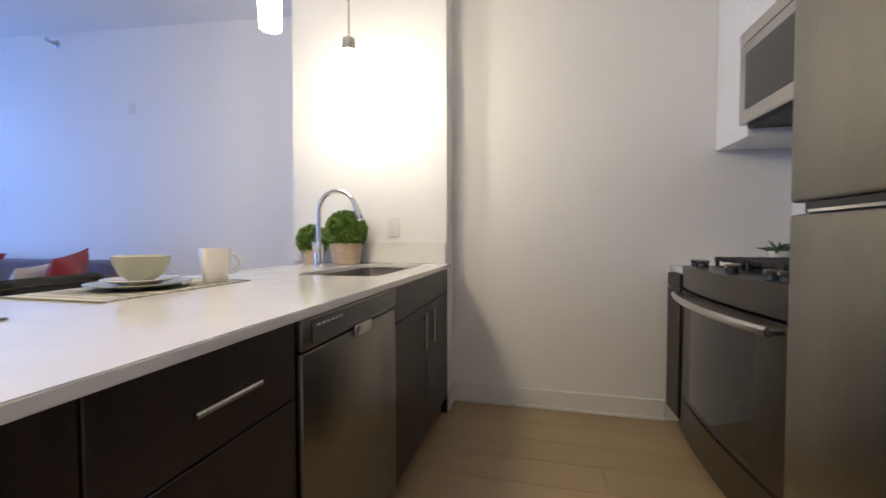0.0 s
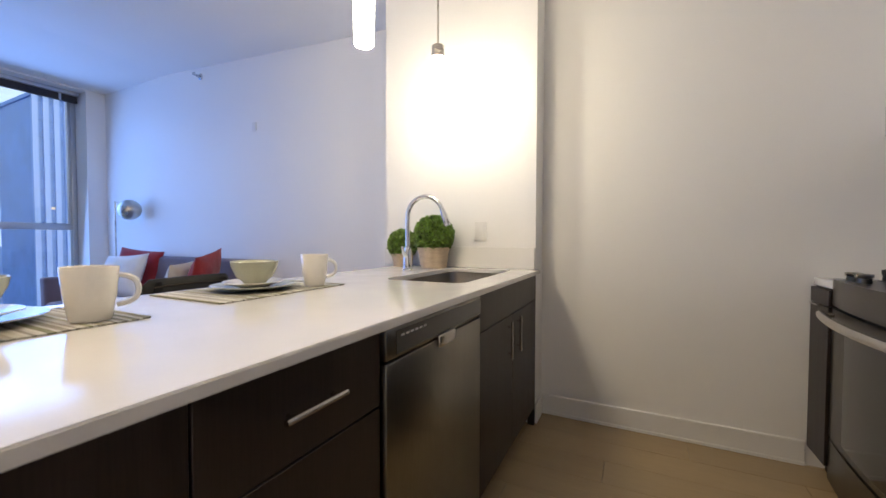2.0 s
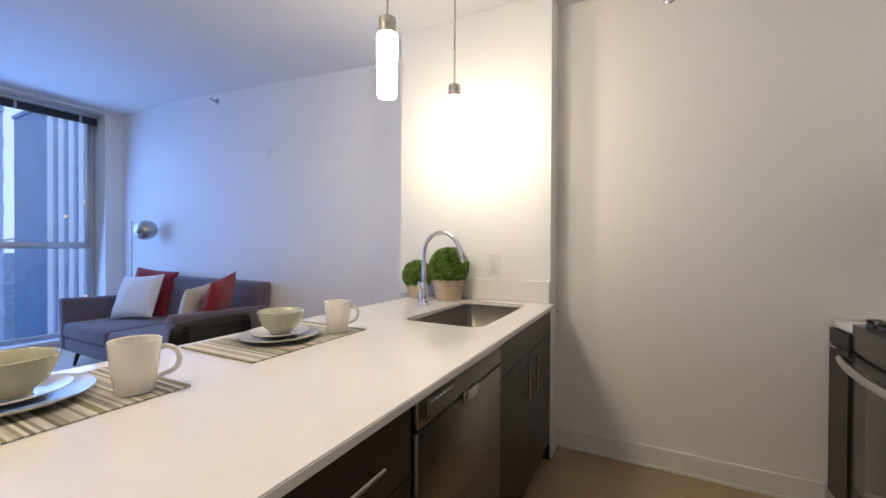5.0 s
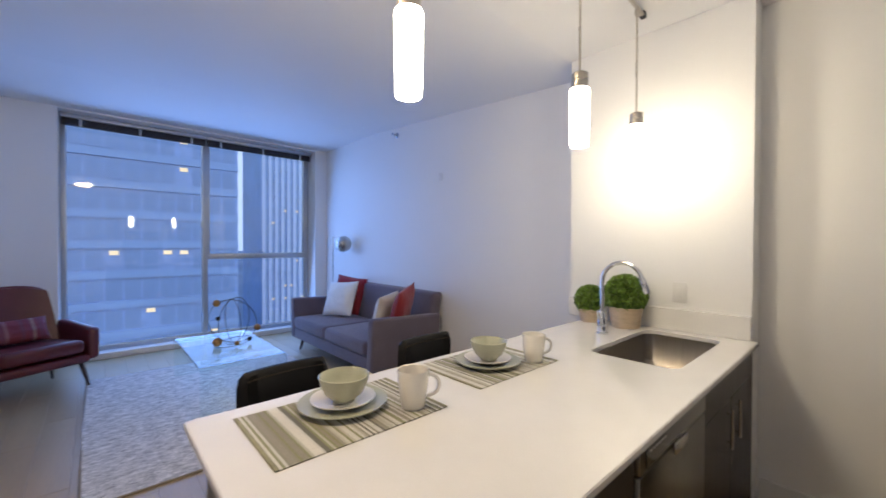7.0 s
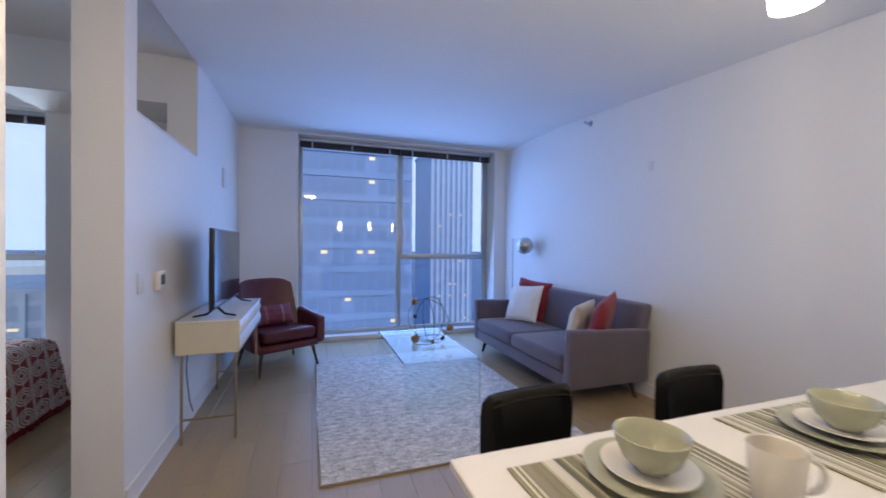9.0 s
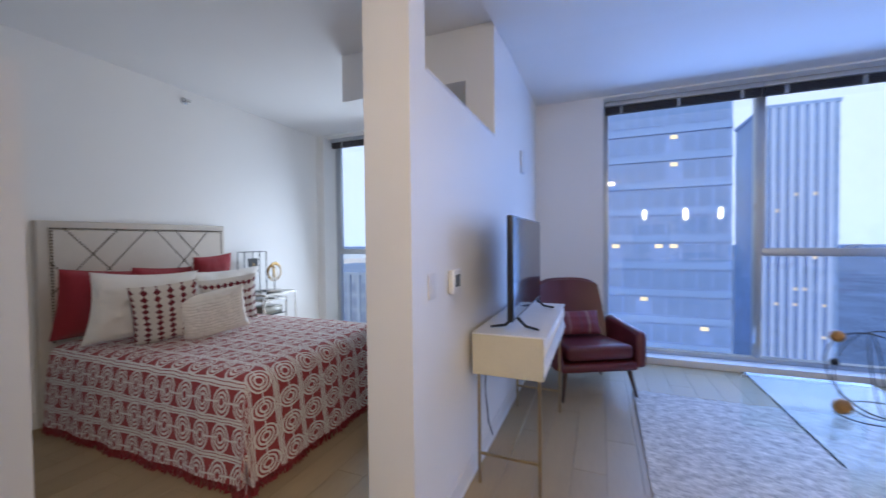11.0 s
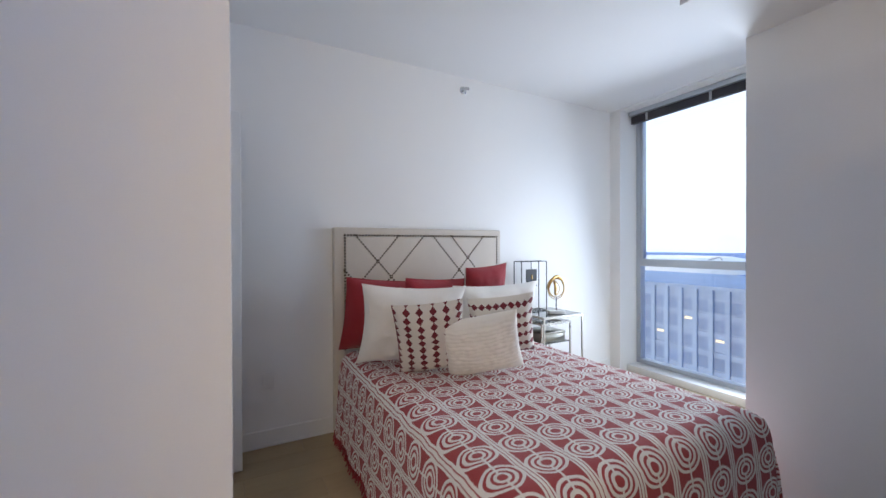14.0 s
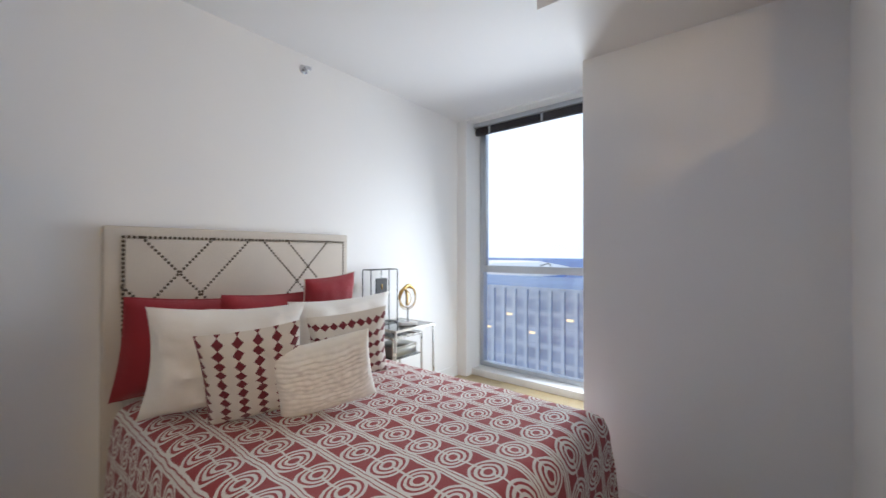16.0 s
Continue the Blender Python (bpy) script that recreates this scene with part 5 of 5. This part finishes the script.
def bed():
    b = thing("bed", pose(0, 0, 0), "queen bed with a beige nailhead headboard and embroidered red bedspread", "bed")
    X0, X1, Y0, Y1, Z = -3.315, -1.765, -3.055, -1.04, 0.630
    hb = bm_box(-3.255, -1.705, -3.145, -3.075, 0.0, 1.575, 0.012, 3)
    head = part("headboard", hb, LINEN, b, "beige linen headboard with nailhead trim")
    inner = bm_box(-3.205, -1.79, -3.0745, -3.062, 0.60, 1.505, 0.010, 3)
    part("headboard_panel", inner, LINEN, head)
    verts, faces = [], []
    for u, z in headboard_nails():
        i = len(verts)
        x = -1.705 - u
        for k in range(6):
            a = math.pi * k / 3
            verts.append((x + 0.0092 * math.cos(a), -3.0615, z + 0.0092 * math.sin(a)))
        verts.append((x, -3.0565, z))
        faces += [(i + k, i + (k + 1) % 6, i + 6) for k in range(6)]
    me = bpy.data.meshes.new("nailheads")
    me.from_pydata(verts, [], faces)
    me.materials.append(BRASS_NAIL)
    nl = new("nailhead_trim", me)
    nl.parent = head
    tagged(nl, "rows of dark antique brass nailheads", kind="stuff")
    part("box_spring", bm_box(X0 + 0.03, X1 - 0.03, Y0 + 0.002, Y1 - 0.03, 0.16, 0.36, 0.02, 3), WHITE_CLOTH, b)
    part("mattress", bm_box(X0 + 0.02, X1 - 0.02, Y0 + 0.002, Y1 - 0.02, 0.361, Z - 0.015, 0.05, 4), WHITE_CLOTH, b)
    for lx in (X0 + 0.1, X1 - 0.1):
        for ly in (Y0 + 0.1, Y1 - 0.1):
            part("leg", bm_cyl(0.025, 0.025, 0.0, 0.159, lx, ly, 14), BLACK_PLASTIC, b)
    # bedspread: one cloth over the top, falling at both sides and the foot
    W, L, H = X1 - X0, Y1 - Y0, Z - 0.07
    cx = (X0 + X1) / 2
    bm = bmesh.new()
    uv = bm.loops.layers.uv.new("UVMap")
    us = np.linspace(-(W / 2 + H), W / 2 + H, 116)
    vs = np.linspace(0, L + H, 116)

    def place(u, v):
        su = 1 if u > 0 else -1
        du, dv = max(0.0, abs(u) - W / 2), max(0.0, v - L)
        d = math.hypot(du, dv)
        bx, by = cx + su * min(abs(u), W / 2), Y0 + min(v, L)
        if d < 1e-9:
            sag = 0.006 * noise.noise(Vector((u * 3, v * 3, 0))) + 0.004 * noise.noise(Vector((u * 9, v * 9, 2)))
            near = min(W / 2 - abs(u), L - v)
            edge = 0.045 * max(0, 1 - near / 0.09) ** 2
            return (bx, by, Z + sag - edge)
        ox, oy = su * du / d, dv / d
        R = 0.05
        fall = min(d, H * 1.04)
        out = 0.028 * (1 - math.exp(-d / 0.05)) + 0.045 * (d / H) ** 1.4
        corner = min(du, dv) / (d + 1e-6)
        along = v if du > dv else u
        fold = (0.010 + 0.05 * corner) * math.sin(along * 15 + 2 * noise.noise(Vector((u * 2, v * 2, 5)))) * (d / H)
        fold += 0.010 * noise.noise(Vector((u * 7, v * 7, 1))) * (d / H)
        out += fold
        z = Z - 0.045 - fall * (1 - 0.05 * corner)
        return (bx + ox * out, by + oy * out, max(0.045, z))

    grid = [[bm.verts.new(place(u, v)) for u in us] for v in vs]
    for j in range(len(vs) - 1):
        for i in range(len(us) - 1):
            f = bm.faces.new((grid[j][i], grid[j][i + 1], grid[j + 1][i + 1], grid[j + 1][i]))
            for lp, (a, c) in zip(f.loops, ((j, i), (j, i + 1), (j + 1, i + 1), (j + 1, i))):
                lp[uv].uv = (us[c] + 3.01, vs[a] + 2.0)
    bmesh.ops.recalc_face_normals(bm, faces=bm.faces[:])
    spread = part("bedspread", bm, SPREAD, b, "dark red bedspread with white corded oval embroidery")
    # fringe of tassels along the hem
    rnd = random.Random(3)
    verts, faces = [], []
    hem = [place(us[0], v) for v in np.linspace(0, L + H, 260)] + [place(u, vs[-1]) for u in np.linspace(us[0], us[-1], 300)] + [place(us[-1], v) for v in np.linspace(L + H, 0, 260)]
    for (x, y, z) in hem:
        for _ in range(2):
            i = len(verts)
            a, r = rnd.uniform(0, 6.28), 0.006
            dx, dy = rnd.uniform(-0.018, 0.018), rnd.uniform(-0.018, 0.018)
            low = max(0.003, z - rnd.uniform(0.035, 0.06))
            verts += [(x + r * math.cos(a), y + r * math.sin(a), z + 0.006), (x - r * math.cos(a), y - r * math.sin(a), z + 0.006), (x + dx - r * math.sin(a), y + dy + r * math.cos(a), low), (x + dx + r * math.sin(a), y + dy - r * math.cos(a), low)]
            faces += [(i, i + 1, i + 2, i + 3), (i, i + 2, i + 1), (i + 1, i + 3, i)]
    me = bpy.data.meshes.new("fringe")
    me.from_pydata(verts, [], faces)
    me.materials.append(RED_CLOTH)
    fr = new("fringe", me)
    fr.parent = spread
    tagged(fr, "dark red tassel fringe on the hem", kind="stuff")


bed()
BZ = 0.632
G = "bed pillows"
cushion("bed_pillow", 0.65, 0.53, 0.18, pose(-2.03, -2.955, BZ + 0.02, 5, 5, 183), RED_CLOTH, "large deep red sham standing against the headboard", group=G, seed=11, piping=RED_CLOTH)
cushion("bed_pillow", 0.60, 0.53, 0.17, pose(-2.41, -2.88, BZ + 0.03, 12, 2.6, 187), RED_CLOTH, "deep red sham overlapping another against the headboard", group=G, seed=12, piping=RED_CLOTH)
cushion("bed_pillow", 0.43, 0.43, 0.16, pose(-2.88, -2.83, BZ + 0.225, 13, -4, 184), RED_CLOTH, "small square deep red pillow with light corded edge", group=G, seed=13, piping=LINEN)
cushion("bed_pillow", 0.70, 0.56, 0.22, pose(-2.09, -2.57, BZ + 0.005, 15, 3, 169), WHITE_CLOTH, "plump white bed pillow leaning on a red sham", group=G, seed=14, wrinkle=0.020, ears=0.05)
cushion("bed_pillow", 0.76, 0.51, 0.20, pose(-2.86, -2.66, BZ + 0.01, 11, -1, 174), WHITE_CLOTH, "plump white bed pillow leaning on a red sham", group=G, seed=15, wrinkle=0.020, ears=0.05)
cushion("bed_pillow", 0.43, 0.50, 0.15, pose(-2.165, -2.33, BZ + 0.0, 21, -5, 155), DIAMOND, "cream pillow with rows of dark red diamonds", group=G, seed=16, wrinkle=0.010)
cushion("bed_pillow", 0.46, 0.48, 0.15, pose(-2.785, -2.41, BZ + 0.01, 21, -6, 150), DIAMOND_ROWS, "cream pillow with rows of dark red diamonds behind another", group=G, seed=17, wrinkle=0.010)
cushion("bed_pillow", 0.48, 0.40, 0.16, pose(-2.44, -2.13, BZ + 0.005, 18, -10, 150), GATHERED, "ivory pillow with fine horizontal gathers", group=G, seed=18, wrinkle=0.006, gathers=0.0045)


def nest_table(x0, x1, y0, y1, h, label, shelf=0.0):
    t = thing("nesting_table", pose(0, 0, 0), label, "side table", "nested bedside tables")
    s = 0.011
    top = part("top", bm_box(x0 + s, x1 - s, y0 + s, y1 - s, h - 0.012, h - 0.002, 0.001, 1), DARK_TOP, t, "smoked glass top")
    fr = bmesh.new()
    for a in ((x0, x1, y0, y0 + s), (x0, x1, y1 - s, y1), (x0, x0 + s, y0 + s, y1 - s), (x1 - s, x1, y0 + s, y1 - s)):
        bm_box(*a, h - 0.022, h, 0.0015, 1, bm=fr)
    part("frame", fr, NICKEL, t)
    if shelf:
        part("shelf", bm_box(x0 + 0.005, x1 - 0.005, y0 + 0.017, y1 - 0.017, shelf, shelf + 0.008, 0.001, 1), DARK_TOP, t)
    for x in (x0 + s / 2 + 0.002, x1 - s / 2 - 0.002):
        for y in (y0 + s / 2 + 0.002, y1 - s / 2 - 0.002):
            part("leg", bm_box(x - 0.007, x + 0.007, y - 0.007, y + 0.007, 0.0, h - 0.0225, 0.001, 1), NICKEL, t)


nest_table(-3.90, -3.42, -3.11, -2.67, 0.80, "larger nesting side table with a smoked glass top")
nest_table(-3.80, -3.44, -3.06, -2.72, 0.735, "smaller nesting table with a low shelf under the larger", 0.54)
bx = thing("storage_box", pose(-3.62, -2.88, 0.549), "low grey mirrored box on the nesting table shelf", "box")
part("body", bm_box(-0.14, 0.14, -0.12, 0.12, 0.0, 0.07, 0.003), STEEL, bx)
part("lid", bm_box(-0.143, 0.143, -0.123, 0.123, 0.0705, 0.09, 0.003), STEEL, bx)


def box_frame():
    d = thing("wire_lantern", pose(-3.57, -3.02, 0.801), "black wire box frame holding a dark square plaque", "decoration")
    w, dd, h, r = 0.155, 0.055, 0.475, 0.0035
    for x in (-w, w):
        for y in (-dd, dd):
            part("upright", bm_box(x - r, x + r, y - r, y + r, 0.0, h), BLACK_METAL, d)
    for z in (0.0, h):
        for y in (-dd, dd):
            part("rail", bm_box(-w + r, w - r, y - r, y + r, z, z + 2 * r), BLACK_METAL, d)
        for x in (-w, w):
            part("rail", bm_box(x - r, x + r, -dd + r, dd - r, z, z + 2 * r), BLACK_METAL, d)
    pl = part("plaque", bm_box(-0.075, 0.055, -0.004, 0.008, 0.235, 0.40, 0.001, 1), BLACK_METAL, d, "dark square plaque with a gilt mark")
    part("hanger", bm_box(-0.012, -0.006, -0.002, 0.002, 0.401, h), BLACK_METAL, d)
    part("gilt_mark", bm_ball(0.016, -0.01, 0.011, 0.325, (0.5, 0.3, 1.6), 12, 8), GOLD, pl)


box_frame()


def ring_sculpture():
    s = thing("ring_sculpture", pose(-3.67, -2.78, 0.801, 0, 0, -25), "twisted gilt ring sculpture on a white marble block", "sculpture")
    part("base", bm_box(-0.075, 0.075, -0.045, 0.045, 0.0, 0.028, 0.003), MARBLE, s)
    part("stem", bm_cyl(0.005, 0.005, 0.028, 0.15, seg=10), BLACK_METAL, s)
    for k, (ph, tilt, r0) in enumerate(((0.0, 18, 0.086), (0.9, -26, 0.070), (1.8, 48, 0.054))):
        rot = Euler((radians(10 * k - 8), radians(-14 * k + 6), radians(tilt))).to_matrix()
        pts, rad = [], []
        for i in range(36):
            a = 2 * math.pi * i / 36
            p = Vector((r0 * math.cos(a), 0.012 * math.sin(2 * a + ph), 1.25 * r0 * math.sin(a) * (1.08 if math.sin(a) < 0 else 0.95)))
            pts.append(rot @ p + Vector((0, 0, 0.245)))
            rad.append(0.008 + 0.005 * math.sin(a + ph))
        part("ring", bm_tube(pts, rad, 8, closed=True), GOLD, s)


ring_sculpture()

cd = thing("closet_door", pose(-1.085, -2.87, 0), "open white closet door leaf with a slim steel pull", "door")
part("leaf", bm_box(0.0, 0.60, -0.03, 0.005, 0.012, 2.275, 0.002, 1), CABINET_WHITE, cd)
part("pull", bm_box(0.115, 0.127, 0.0052, 0.02, 0.90, 1.02, 0.002, 1), NICKEL, cd)
part("pivot", bm_cyl(0.008, 0.008, 0.0, 0.012, 0.3, -0.012, 10), NICKEL, cd)


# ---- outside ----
# evening haze is mixed into the ground, wall and pane colours below
GROUND = mat("haze_tinted_ground", (0.13, 0.21, 0.40), 0.9, vary=0.5, scale=0.02, fine=0.3, bump=0)
FACADE = mat("haze_tinted_glass_facade", (0.15, 0.28, 0.64), 0.4, vary=0.25, scale=0.05, fine=0.8, bump=0)
SPANDREL = mat("haze_tinted_spandrel", (0.165, 0.30, 0.64), 0.6, vary=0.1, scale=0.1, bump=0)
STRIPE = mat("haze_tinted_white_pier", (0.36, 0.50, 0.80), 0.7, vary=0.06, scale=0.1, bump=0)
DARK_PANE = mat("haze_tinted_dark_pane", (0.125, 0.245, 0.56), 0.5, vary=0.3, scale=0.2, bump=0)
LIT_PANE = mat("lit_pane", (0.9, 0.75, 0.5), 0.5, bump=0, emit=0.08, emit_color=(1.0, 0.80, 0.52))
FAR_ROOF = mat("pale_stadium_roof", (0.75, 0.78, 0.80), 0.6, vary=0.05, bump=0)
HAZY_BLUE = mat("haze_tinted_blue_wall", (0.175, 0.31, 0.62), 0.5, vary=0.2, scale=0.1, fine=0.6, bump=0)
GREY_WALL = mat("haze_tinted_grey_wall", (0.21, 0.29, 0.44), 0.6, vary=0.2, scale=0.06, fine=0.5, bump=0)
GREY_PANE = mat("haze_tinted_grey_pane", (0.14, 0.21, 0.36), 0.4, vary=0.3, scale=0.2, bump=0)
PALE_FIN = mat("haze_tinted_fin", (0.235, 0.315, 0.46), 0.7, vary=0.15, scale=0.05, bump=0)
GROUND_Z = -70.0
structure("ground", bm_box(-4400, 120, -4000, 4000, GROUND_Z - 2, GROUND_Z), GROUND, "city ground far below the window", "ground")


# glowing sheet painted as haze; it also covers the low sky
HAZE = mat("horizon_haze_glow", (0.50, 0.62, 0.85), 0.9, vary=0.04, scale=0.002, fine=0.01, bump=0, emit=0.10)
structure("backdrop", bm_box(-4440, -4400, -4000, 4000, GROUND_Z - 2, 2800), HAZE, "pale glowing sheet standing for evening haze and low sky", "backdrop")


def tower(name, x, y0, y1, depth, top, storey, bay, label, pier=0.0, lit=0.06, seed=1, rows_from=-45.0, skin=None):
    """A tower facing +x: body, floor bands, piers and single panes, some lit."""
    t = thing(name, pose(x, 0, 0), label, "building")
    wall, band, dark, fin = skin or (FACADE, SPANDREL, DARK_PANE, STRIPE)
    part("body", bm_box(-depth, 0, y0, y1, GROUND_Z, top), wall, t, rounded=False)
    part("roof", bm_box(-depth - 0.3, 0.3, y0 - 0.3, y1 + 0.3, top, top + 0.8), band, t, rounded=False)
    rnd = random.Random(seed)
    bands, piers = bmesh.new(), bmesh.new()
    z = rows_from
    pane = mesh_of("pane", bm_box(0.02, 0.10, 0.12, bay - 0.12, 0.15, storey - 1.25), dark)
    glow = mesh_of("lit_pane", bm_box(0.02, 0.10, bay * 0.25, bay * 0.75, storey - 1.85, storey - 1.3), LIT_PANE)
    count = 0
    rest = bmesh.new()
    while z < top - storey * 0.5:
        bm_box(0.0, 0.28, y0, y1, z - 1.0, z - 0.05, bm=bands)
        n = int((y1 - y0) / bay)
        for k in range(n):
            on = rnd.random() < lit
            if on:
                ob = new("window", glow)
            elif count < 180 and abs(z) < 22:
                ob = new("window", pane)
                count += 1
            else:
                bm_box(0.02, 0.10, y0 + bay * k + 0.12, y0 + bay * (k + 1) - 0.12, z + 0.15, z + storey - 1.25, bm=rest)
                continue
            ob.parent = t
            ob.location = (0, y0 + bay * k, z)
        z += storey
    if pier:
        n = int((y1 - y0) / pier)
        for k in range(n + 1):
            bm_box(0.0, 0.6, y0 + pier * k - 0.45, y0 + pier * k + 0.45, GROUND_Z, top, bm=piers)
        tagged(part("piers", piers, fin, t, rounded=False), "white vertical piers", kind="stuff")
    part("floor_bands", bands, band, t, rounded=False)["kind"] = "stuff"
    part("window_rows", rest, dark, t, rounded=False)["kind"] = "stuff"


tower("office_tower", -64, -7.5, 17.5, 26, 21.0, 3.9, 1.9, "blue glass office tower with haze put into its colours, some windows lit", lit=0.06, seed=2)
tower("striped_tower", -112, 36.0, 49.5, 20, 31.0, 3.6, 1.7, "tall tower with white vertical piers, evening haze put into its colours", pier=1.7, lit=0.06, seed=5, skin=(HAZY_BLUE, HAZY_BLUE, HAZY_BLUE, STRIPE))
tower("low_office_block", -90, -90, -25, 40, -8.0, 4.0, 3.2, "low office block with vertical fins, colours paled and greyed for haze", pier=3.2, lit=0.03, seed=7, skin=(GREY_WALL, GREY_WALL, GREY_PANE, PALE_FIN))
st = thing("stadium", pose(-420, -270, GROUND_Z), "distant pale oval stadium roof near the horizon", "stadium")
part("bowl", bm_lathe([(70, 0), (95, 22), (100, 46), (96, 48), (60, 40), (58, 0)], 48), SPANDREL, st)
part("roof", bm_lathe([(101, 46), (103, 54), (70, 60), (69, 56), (101, 46)], 48), FAR_ROOF, st)

# ---- floor planks, laid along the room ----
plank_w, plank_l, gap = 0.190, 1.24, 0.0014
rnd = random.Random(8)
shapes = {}
y = -3.148
row = 0
while y < 4.055:
    x = -5.19 - (row * 0.43) % plank_l
    while x < 2.74:
        a, b = max(x, -5.19), min(x + plank_l, 2.745)
        if b - a > 0.03:
            key = round(b - a, 3)
            if key not in shapes:
                shapes[key] = mesh_of("plank", bm_box(0, key - gap, 0, plank_w - gap, -0.0118, 0.0, 0.0012, 1), OAK)
            ob = new("plank", shapes[key])
            ob.parent = floor
            ob.location = (a, y, 0)
        x += plank_l
    y += plank_w
    row += 1
